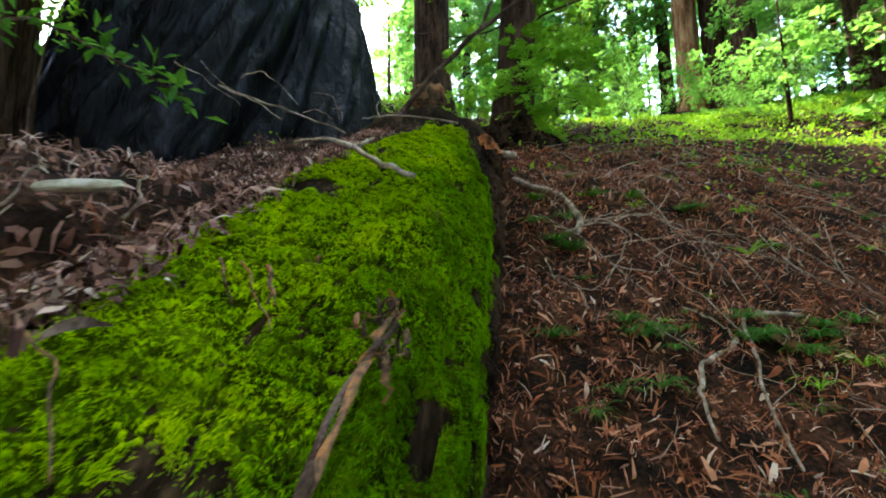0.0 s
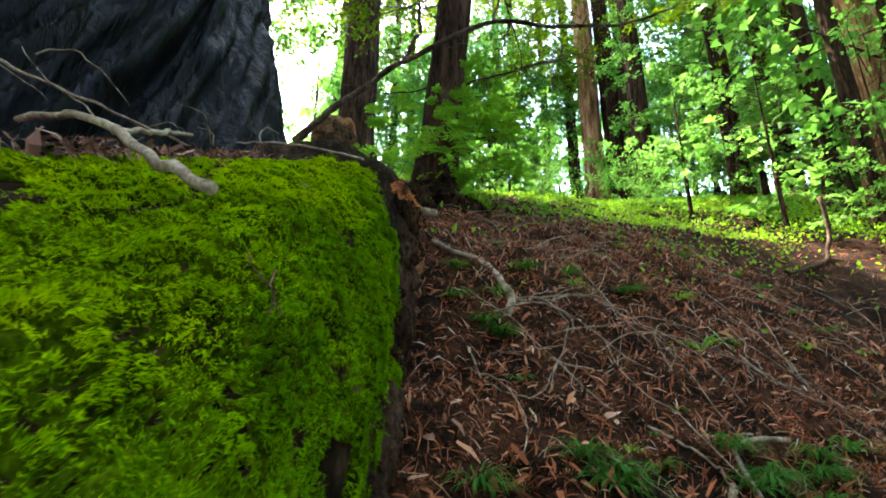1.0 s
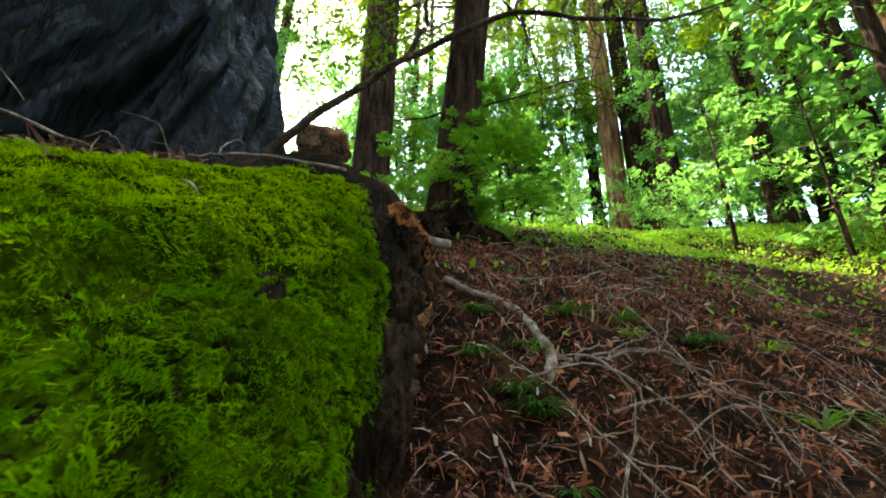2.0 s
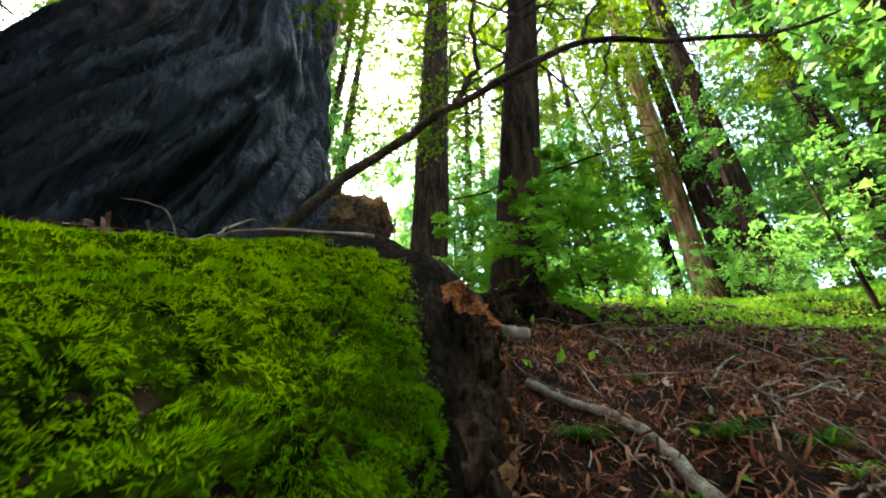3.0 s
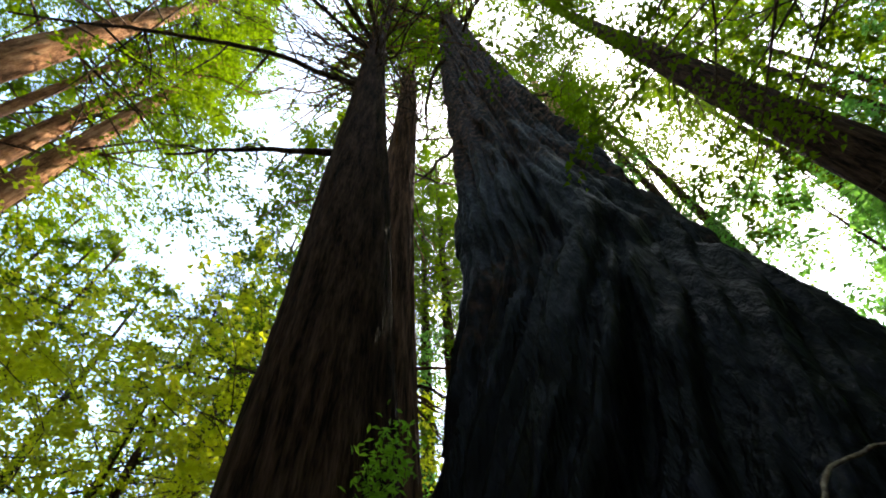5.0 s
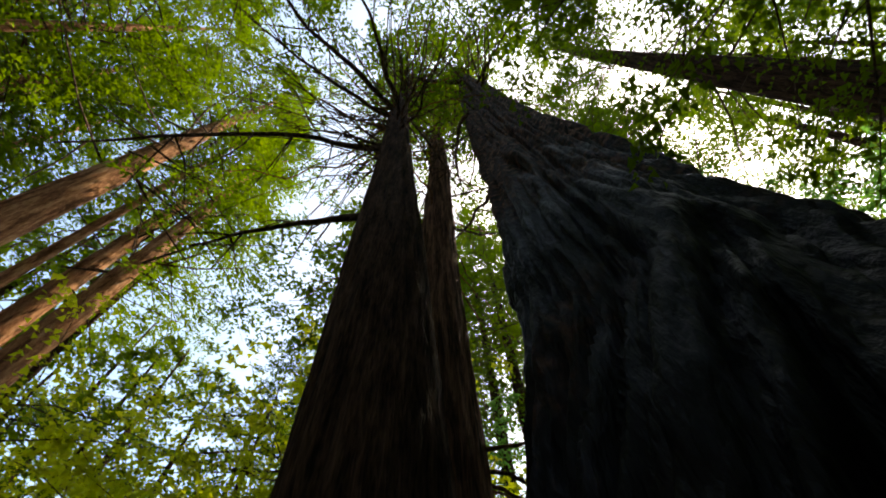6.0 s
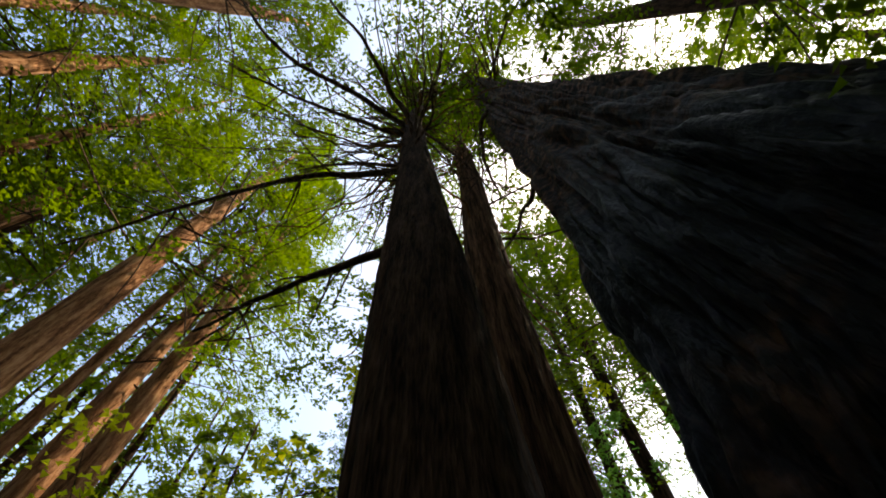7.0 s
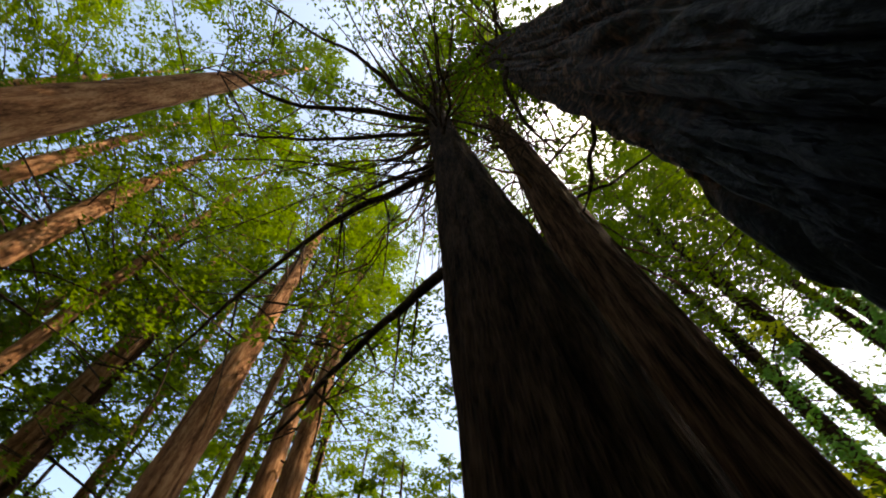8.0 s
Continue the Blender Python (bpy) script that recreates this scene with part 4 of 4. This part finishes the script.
def on_log(*places):
    """Places on the log by length, angle (degrees) and lift."""
    return [tuple(log_place(np.array([a]), np.radians(np.array([b], float)), c)[0]) for a, b, c in places]


LOG_TWIGS = [([(-0.92, 16, 0.06), (-0.98, 20, 0.065), (-1.04, 24, 0.06)], 0.005), ([(-0.90, 19, 0.06), (-0.98, 25, 0.07), (-1.06, 31, 0.06)], 0.004),
             ([(-0.88, 22, 0.06), (-0.93, 25, 0.07), (-0.98, 27, 0.06)], 0.008), ([(-0.93, 25, 0.06), (-1.0, 29, 0.065)], 0.004),
             ([(-1.20, 8, 0.05), (-1.28, 17, 0.055), (-1.37, 25, 0.05)], 0.004), ([(-0.75, 27, 0.06), (-0.80, 29, 0.065)], 0.005),
             ([(-0.12, 40, 0.06), (-0.15, 45, 0.065), (-0.2, 50, 0.06)], 0.003), ([(-0.1, 44, 0.06), (-0.22, 48, 0.06)], 0.004)]
for i, (pl, r) in enumerate(LOG_TWIGS):
    rod("twig", on_log(*pl), r * 0.7, r * 0.4, BLOCKWOOD, "short brown dead twig caught in the moss", "twig", n=12, sides=6, seed=700 + i, wobble=0.015, group="twigs in the moss")

bark_strip = tagged(new("bark_strip"), "ragged strip of red-brown bark lying on the moss", "bark")
g = np.random.default_rng(71)
for i in range(14):
    a0, b0 = g.uniform(-1.02, -0.80), g.uniform(42, 47)
    da, db = g.normal(-0.05, 0.03), g.normal(0, 3)
    pl = [(a0, b0, 0.065 + 0.002 * i), (a0 + da * 0.5, b0 + db * 0.6, 0.085 + 0.001 * i), (a0 + da, b0 + db, 0.07)]
    w = g.uniform(0.003, 0.008)
    if i < 2:
        pl, w = [(-0.80, 44.3 + i, 0.06), (-0.95, 45 - i, 0.08), (-1.12, 43.8 + i, 0.065), (-1.38, 45 - 0.5 * i, 0.06)], 0.010
    c = bend(on_log(*pl), 16, 0.03, 720 + i)
    th = np.linspace(-1.2, 1.2, 6)
    side = np.array([0.98, -0.17, 0.0])
    upw = np.array([0.35, -0.42, 0.83])
    ww = w * (0.1 + 1.6 * fbm(np.c_[np.arange(16) * 1.3, np.zeros(16), np.zeros(16) + i], 2, 9))[:, None, None]
    v = c[:, None] + ww * (np.sin(th)[None, :, None] * side + (np.cos(th)[None, :, None] - 0.5) * upw)
    me = mesh_of("bark_curl", v, grid_faces(16, 6), mat=BLOCKWOOD if i % 3 else DEADWOOD)
    part("bark_curl", me, bark_strip)


def dry_leaf(name, place, heading, length, width, mat, label, tilt=(0.3, -0.4, 0.85)):
    """A single dead leaf with a folded midrib and toothed edge."""
    h = np.array(heading, float) / np.linalg.norm(heading)
    up = np.array(tilt) / np.linalg.norm(tilt)
    sd = np.cross(h, up)
    u = np.linspace(0, 1, 11)
    w = width * np.sin(np.pi * u ** 0.8) * (1 + 0.18 * (np.arange(11) % 2)) * 0.5
    mid = np.array(place) + h * (u * length)[:, None] + up * (0.12 * length * np.sin(np.pi * u))[:, None]
    v = np.stack([mid - sd * w[:, None] + up * (w * 0.5)[:, None], mid, mid + sd * w[:, None] + up * (w * 0.4)[:, None]], 1)
    return tagged(part(name, mesh_of(name, v, grid_faces(11, 3), mat=mat)), label, "leaf")


lp = on_log((-1.24, 12, 0.075))[0]
dry_leaf("oak_leaf", lp, (0.9, 0.5, 0.2), 0.085, 0.03, DEADWOOD, "curled dry brown oak leaf lying on moss")
dry_leaf("oak_leaf", on_log((0.52, 30, 0.06))[0], (0.7, 0.4, -0.5), 0.045, 0.022, STICK, "dry pinkish-brown leaf lying on moss")
dry_leaf("pale_leaf", on_log((-1.04, 14, 0.07))[0], (0.1, 0.5, -0.3), 0.035, 0.018, PALECHIP, "small bleached leaf standing in moss")
chip = lump("wood_chip", (-0.80, 0.93, 0.27), (0.085, 0.02, 0.012), PALECHIP, "flat bleached splinter of wood on the leaf litter", "wood chip", (0.05, -0.05, 0.15), 12, 0.25)
BANK_TWIGS = (([(-0.98, 0.85, 0.12), (-0.86, 0.86, 0.26), (-0.90, 0.95, 0.33), (-1.0, 1.05, 0.37)], 0.004), ([(-0.76, 1.02, 0.20), (-0.74, 1.04, 0.29), (-0.76, 1.08, 0.34)], 0.005),
              ([(-1.09, 2.87, 1.28), (-1.45, 3.25, 1.60), (-1.88, 3.6, 1.92), (-2.2, 3.75, 2.25)], 0.006),
              ([(-0.886, 3.62, 1.60), (-0.885, 3.5, 1.71), (-0.92, 3.42, 1.735), (-1.03, 3.36, 1.72)], 0.0045), ([(-0.82, 3.5, 1.55), (-0.86, 3.5, 1.64), (-0.93, 3.5, 1.66)], 0.003),
              ([(-1.317, 2.714, 1.50), (-1.22, 2.73, 1.555), (-1.142, 2.753, 1.53), (-0.961, 2.807, 1.36)], 0.005), ([(-1.807, 2.779, 1.67), (-1.70, 2.9, 1.63), (-1.50, 3.1, 1.50)], 0.005),
              ([(-1.1, 3.3, 1.52), (-0.95, 3.2, 1.50), (-0.80, 3.1, 1.38)], 0.004))
for i, (pts, r) in enumerate(BANK_TWIGS):
    rod("twig", pts, r, r * 0.45, STICK, "thin grey bare twig rising from the leaf litter", "twig", n=18, sides=6, seed=740 + i, wobble=0.02, group="twigs on the bank")
rod("branch", [(-0.66, 2.91, 1.19), (-0.90, 2.83, 1.27), (-1.084, 2.772, 1.323), (-1.456, 2.68, 1.431)], 0.006, 0.008, STICK, "pinkish bare branch lying on the bank", "branch", seed=17, wobble=0.02)


def drape(points, lift=0.02):
    """Places given as x, y laid on the ground."""
    p = np.asarray(points, float)
    z = ground(p[:, 0], p[:, 1])
    return np.c_[p, z + lift]


GROUND_STICKS = [
    ([(2.05, 2.52), (1.7, 2.42), (1.58, 2.31), (1.5, 2.15), (1.46, 2.05), (1.37, 1.91), (1.25, 1.6)], 0.011), ([(1.5, 2.26), (1.32, 2.16), (1.2, 2.08), (1.12, 1.95), (1.07, 1.87), (1.02, 1.7)], 0.014),
    ([(1.06, 3.3), (1.22, 3.28), (1.35, 3.19), (1.3, 3.07), (1.12, 2.86), (1.02, 2.73)], 0.0055), ([(0.71, 2.92), (0.83, 2.78), (0.81, 2.49), (0.75, 2.34)], 0.005),
    ([(0.83, 2.99), (0.95, 2.92), (1.26, 3.03)], 0.004), ([(1.42, 2.61), (1.46, 2.33), (1.5, 2.27)], 0.006),
    ([(1.09, 3.28), (1.32, 3.32), (1.66, 3.37), (1.77, 3.3), (1.72, 3.18)], 0.006), ([(1.67, 2.42), (1.96, 2.59), (2.11, 2.55)], 0.006), ([(0.71, 2.97), (0.76, 2.85), (0.88, 2.72), (0.98, 2.71), (1.26, 3.02)], 0.005),
    ([(1.1, 3.32), (1.28, 3.29), (1.35, 3.22), (1.39, 3.17), (1.35, 3.09)], 0.008), ([(1.09, 3.32), (1.27, 3.34), (1.51, 3.39)], 0.006), ([(1.33, 3.3), (1.56, 3.34), (1.77, 3.38), (1.85, 3.31), (1.86, 3.22)], 0.007),
    ([(1.33, 3.3), (1.55, 3.39), (1.92, 3.6)], 0.005), ([(1.31, 3.69), (1.6, 4.09), (2.14, 4.67), (2.5, 4.95)], 0.008), ([(2.02, 4.56), (1.79, 3.98), (1.83, 3.94)], 0.006),
    ([(1.75, 3.92), (2.1, 4.08), (2.23, 3.95), (2.22, 3.82)], 0.006), ([(0.91, 3.62), (0.98, 3.49), (0.98, 3.3)], 0.004), ([(1.01, 3.55), (0.99, 3.38), (1.0, 3.3)], 0.004)]
for i, (pts, r) in enumerate(GROUND_STICKS):
    rod("stick", bend(drape(pts, 0.028), 9), r, r * 0.5, STICK, "thin curved pale stick on the needle litter", seed=30 + i, wobble=0.02, n=30, sides=7, group="sticks on the slope")
rod("stick", [(5.0, 4.86, 1.33), (5.35, 4.9, 1.38), (6.0, 5.08, 1.62), (6.2, 5.14, 2.05), (6.2, 5.16, 2.5)], 0.02, 0.03, DEADWOOD, "dark crooked stick standing up from the litter", n=24, sides=8, seed=29)
for i in range(190):
    x, y = rng.uniform(0.7, 5.5), rng.uniform(1.2, 9)
    a, ln = rng.uniform(0, 6.28), rng.uniform(0.15, 0.7)
    pts = [(x, y), (x + math.cos(a) * ln * 0.5, y + math.sin(a) * ln * 0.5), (x + math.cos(a + rng.normal(0, 0.6)) * ln, y + math.sin(a + rng.normal(0, 0.6)) * ln)]
    rod("twig", bend(drape(pts, 0.03), 5), rng.uniform(0.002, 0.005), 0.0015, STICK, "thin grey-brown twig on the needle litter", "twig", n=10, sides=5, seed=50 + i, wobble=0.05, group="twigs on the slope")


for i in range(58):
    x, y = rng.uniform(0.9, 3.8), rng.uniform(2.0, 5.6)
    a, ln, kink = rng.uniform(-0.9, 2.4), rng.uniform(0.5, 1.3), rng.normal(0, 0.5)
    pts = drape([(x, y), (x + math.cos(a) * ln * 0.35, y + math.sin(a) * ln * 0.35), (x + math.cos(a + kink * 0.6) * ln * 0.7, y + math.sin(a + kink * 0.6) * ln * 0.7), (x + math.cos(a + kink) * ln, y + math.sin(a + kink) * ln)], 0.03)
    pts[1:3, 2] += rng.uniform(0, 0.07)
    rod("twig", pts, rng.uniform(0.0035, 0.006), 0.002, STICK, "long thin pale twig arching over the litter", "twig", n=18, sides=5, seed=800 + i, wobble=0.03, group="twigs on the slope")


# ---- litter, greenery ----
def strips(name, root, heading, normal, length, width, mat, curl=0.25):
    """Small bent strips, two quads each."""
    heading = heading / (np.linalg.norm(heading, axis=1)[:, None] + 1e-9)
    side = np.cross(heading, normal)
    side /= np.linalg.norm(side, axis=1)[:, None] + 1e-9
    nor = np.cross(side, heading)
    L, W = length[:, None], width[:, None]
    a, b, c = root - heading * L * 0.5, root + nor * L * curl, root + heading * L * 0.5
    v = np.stack([a - side * W * 0.3, a + side * W * 0.3, b - side * W * 0.5, b + side * W * 0.5, c - side * W * 0.15, c + side * W * 0.15], 1)
    n = len(root)
    i = np.arange(n)[:, None] * 6
    return mesh_of(name, v, np.concatenate([i + [0, 1, 3, 2], i + [2, 3, 5, 4]]), mat=mat, shade=False)


def scatter_ground(n, x0, x1, y0, y1, stray=0.4):
    x, y = rng.uniform(x0, x1, n) + rng.normal(0, stray, n), rng.uniform(y0, y1, n) + rng.normal(0, stray, n)
    e = 0.02
    z = ground(x, y)
    nor = np.stack([-(ground(x + e, y) - z) / e, -(ground(x, y + e) - z) / e, np.ones(n)], -1)
    return np.stack([x, y, z], -1), nor / np.linalg.norm(nor, axis=1)[:, None]


p1, n1 = scatter_ground(42000, 0.0, 4.3, 0.8, 5.6)
p2, n2 = scatter_ground(12000, 0.1, 8.0, 3.5, 11.0)
p3, n3 = scatter_ground(5000, -7.0, 9.0, -4.5, 12.0, 1.2)
root, nor = np.concatenate([p1, p2, p3]), np.concatenate([n1, n2, n3])
m = len(root)
litter = part("needle_litter", strips("needle_litter", root + nor * rng.uniform(0, 0.03, (m, 1)), rng.normal(0, 1, (m, 3)) + nor * rng.normal(-0.0, 0.3, (m, 1)), nor + rng.normal(0, 0.35, (m, 3)),
              rng.uniform(0.02, 0.11, m), rng.choice([0.003, 0.006, 0.013, 0.026], m, p=[0.5, 0.34, 0.13, 0.03]), LITTER, 0.12))
# dead redwood sprays: a bent stem with two ranks of flat needles, some thousands strewn over the slope
pd, nd = scatter_ground(3000, 0.3, 4.2, 0.9, 5.4)
m = len(pd)
ahead = np.cross(nd, rng.normal(0, 1, (m, 3)))
ahead /= np.linalg.norm(ahead, axis=1)[:, None]
across = np.cross(nd, ahead)
long = rng.uniform(0.05, 0.13, m)
u = np.linspace(0.08, 0.95, 9)
along = pd[:, None] + nd[:, None] * (0.012 + 0.03 * np.sin(u * 3.1)[None, :, None] * rng.uniform(0.2, 1.0, (m, 1, 1))) + ahead[:, None] * ((u - 0.5)[None, :] * long[:, None])[..., None]
tilt = rng.normal(0, 0.3, (m, 1, 1)) * nd[:, None]
tris = []
for way in (-1, 1):
    tip = along + (ahead[:, None] * 0.6 + way * across[:, None] + tilt) * (0.19 * long[:, None] * np.sin(np.pi * (0.15 + 0.8 * u))[None])[..., None]
    tris.append(np.stack([along - ahead[:, None] * 0.0016, tip, along + ahead[:, None] * 0.0016 + nd[:, None] * 0.001], 2).reshape(-1, 3))
v = np.concatenate(tris)
sprays = part("dead_sprays", mesh_of("dead_sprays", v, tris=np.arange(len(v)).reshape(-1, 3), mat=LITTER, shade=False))
tagged(sprays, "rusty dead redwood sprays strewn over the slope", "leaf litter", kind="stuff")
tagged(litter, "red-brown fallen redwood needles and leaves", "leaf litter", kind="stuff")

m = 22000
s, ph = rng.uniform(-2.2, 1.3, m), np.radians(rng.uniform(-45, 12, m))
keep = rng.random(m) < smooth(8, -6, np.degrees(ph) + 14 * (fbm(np.stack([s * 3, ph * 5, s * 0], -1), 3, 77) - 0.5) + 6 * smooth(0.2, 1.2, s))
s, ph = s[keep], ph[keep]
m = len(s)
nor = np.sin(ph)[:, None] * LOG_E1 + np.cos(ph)[:, None] * LOG_E2
root = log_place(s, ph) + nor * rng.uniform(0, 0.05, (m, 1))
litter2 = part("log_litter", strips("log_litter", root, rng.normal(0, 1, (m, 3)) + nor * rng.normal(0, 0.25, (m, 1)), nor + rng.normal(0, 0.35, (m, 3)),
               rng.uniform(0.02, 0.085, m), rng.choice([0.004, 0.009, 0.019], m, p=[0.42, 0.38, 0.20]), LITTER_LOG, 0.18))
tagged(litter2, "pinkish-brown fallen leaves and twigs heaped on the log", "leaf litter", kind="stuff")

pb, nb = scatter_ground(14000, -2.6, -0.3, 0.2, 3.8)
m = len(pb)
litter3 = part("bank_litter", strips("bank_litter", pb + nb * rng.uniform(0, 0.04, (m, 1)), rng.normal(0, 1, (m, 3)), nb + rng.normal(0, 0.35, (m, 3)),
               rng.uniform(0.02, 0.085, m), rng.choice([0.004, 0.009, 0.019], m, p=[0.42, 0.38, 0.20]), LITTER_LOG, 0.18))
tagged(litter3, "pinkish-brown leaf litter banked up behind the log", "leaf litter", kind="stuff")

# green growth, thick at the brow and thin down the slope
pg, ng = scatter_ground(85000, -2.0, 14.0, 3.0, 17.0)
patchy = fbm(pg * 1.1, 3, 91)
dens = smooth(6.0, 10.5, pg[:, 1] + 0.1 * pg[:, 0] + 0.4 * np.maximum(pg[:, 0] - 2.5, 0)) * smooth(0.35, 0.6, patchy + 0.3 * smooth(7.5, 9.5, pg[:, 1])) + 0.006 + 0.16 * smooth(3.6, 5.6, pg[:, 1]) * smooth(0.42, 0.56, patchy)
keep = rng.random(len(pg)) < dens
pg, ng = pg[keep], ng[keep]
m = len(pg)
up = np.array([0, 0, 0.35]) + rng.normal(0, 0.7, (m, 3))
v = leaf_quads(pg + ng * rng.uniform(0, 0.12, (m, 1)), up, np.array([0, 0, 1.0]) + rng.normal(0, 0.45, (m, 3)), rng.uniform(0.03, 0.085, m), 0.6)
tagged(part("ground_plants", mesh_of("ground_plants", v, np.arange(4 * m).reshape(-1, 4), mat=GREENERY, shade=False)), "low bright green plants along the brow of the slope", "ground cover", kind="stuff")


def fern(x, y, blades, length, width, mat, label, category="fern", seed=0, name="fern"):
    """A tuft of arching strap leaves on the ground."""
    g = np.random.default_rng(seed)
    z = float(ground(np.array([x]), np.array([y]))[0])
    pieces = []
    for b in range(blades):
        a = g.uniform(0, 6.28)
        ln = length * g.uniform(0.6, 1.2)
        s = np.linspace(0, 1, 7)
        out = np.array([math.cos(a), math.sin(a), 0])
        side = np.array([-math.sin(a), math.cos(a), 0])
        h = g.uniform(0.35, 0.8)
        c = np.array([x, y, z]) + out * (s * ln)[:, None] * 0.8 + np.array([0, 0, 1]) * (ln * (h * s * 1.6 - h * 1.5 * s ** 2))[:, None]
        w = width * (np.sin(np.pi * (0.15 + 0.85 * s)))[:, None]
        v = np.stack([c - side * w, c + side * w], 1).reshape(-1, 3)
        pieces.append((v, grid_faces(7, 2), np.zeros((0, 3), int)))
    ob = part(name, mesh_of(name, *joined(pieces), mat=mat))
    return tagged(ob, label, category, "plants on the slope")


fern(2.26, 3.19, 14, 0.34, 0.012, GREENERY, "pale green strap-leaved plant on the slope", "plant", 1, "strap_plant")
for i, (x, y) in enumerate(((0.98, 2.35), (1.04, 2.29), (0.56, 2.28), (2.01, 2.37), (1.64, 2.39), (0.91, 3.11), (2.12, 3.6), (1.62, 2.22), (0.78, 3.6), (0.85, 3.14), (0.93, 3.09), (2.07, 3.63), (1.29, 3.57), (1.58, 3.57), (0.70, 3.31), (2.1, 2.45), (1.75, 2.12), (1.0, 2.2))):
    fern(x, y, 70, 0.19, 0.0045, DARKFERN, "small tuft of dark green needles on the litter", "plant", 10 + i, "green_tuft")

g = np.random.default_rng(62)
for i in range(72):
    fern(g.uniform(0.75, 4.2) if i < 46 else g.uniform(0.6, 2.4), g.uniform(1.3, 6.0) if i < 46 else g.uniform(0.9, 2.8), int(g.uniform(18, 48)), g.uniform(0.08, 0.22), g.uniform(0.003, 0.007), DARKFERN if i % 5 else GREENERY,
         "small tuft of dark green needles on the litter" if i % 5 else "small light green plant on the litter", "plant", 60 + i, "green_tuft" if i % 5 else "small_plant")

# a leafy sapling on the bank behind the log
sapling = tagged(new("sapling"), "thin sapling with dark green leaves on the bank", "sapling")
stem = bend([(-1.35, 0.85, float(ground(np.array([-1.35]), np.array([0.85]))[0]) - 0.03), (-1.15, 0.84, 0.45), (-0.95, 0.85, 0.62), (-0.72, 0.9, 0.55), (-0.58, 0.94, 0.47)], 24, 0.02, 5)
part("stem", mesh_of("stem", *tube_arrays(stem, np.linspace(0.006, 0.002, 24), 6), mat=DEADWOOD), sapling)
g = np.random.default_rng(44)
root = stem[g.integers(9, 24, 90)] + g.normal(0, 0.022, (90, 3))
v = leaf_quads(root, g.normal(0, 1, (90, 3)) + np.array([0.6, 0.2, -0.2]), np.array([0, -0.3, 1]) + g.normal(0, 0.4, (90, 3)), g.uniform(0.03, 0.06, 90), 0.45)
part("leaves", mesh_of("sapling_leaves", v, np.arange(360).reshape(-1, 4), mat=DARKFERN, shade=False), sapling)
sprout = tagged(new("leafy_sprout"), "small green redwood sprout at the foot of the twin trunks", "plant")
z0 = float(ground(np.array([-3.25]), np.array([3.2]))[0])
stem = bend([(-3.25, 3.2, z0 - 0.03), (-3.22, 3.26, 0.5 * z0 + 1.2), (-3.18, 3.36, 2.7), (-3.14, 3.52, 3.3)], 24, 0.04, 6)
part("stem", mesh_of("stem", *tube_arrays(stem, np.linspace(0.012, 0.003, 24), 6), mat=DEADWOOD), sprout)
root = stem[g.integers(13, 24, 420)] + g.normal(0, 0.10, (420, 3))
v = leaf_quads(root, g.normal(0, 1, (420, 3)) + np.array([0, 0.2, -0.3]), np.array([0, 0, 1]) + g.normal(0, 0.5, (420, 3)), g.uniform(0.05, 0.10, 420), 0.42)
part("leaves", mesh_of("sprout_leaves", v, np.arange(1680).reshape(-1, 4), mat=SPROUTLEAF, shade=False), sprout)
for az, dist, sc in ((-44, 9.5, 0.36), (-53, 9, 0.36), (-62, 8.5, 0.42), (-21, 11, 0.45)):
    tx, ty = polar(0.2, 1.2, az, dist)
    simple_tree(tx, ty, 0.06, 3.6, BARK, YOUNG[int(dist * 2) % 2], 0.3, sc * 2.2, seed=int(900 - az), label="slim young tree with light green leaves", name="young_tree")
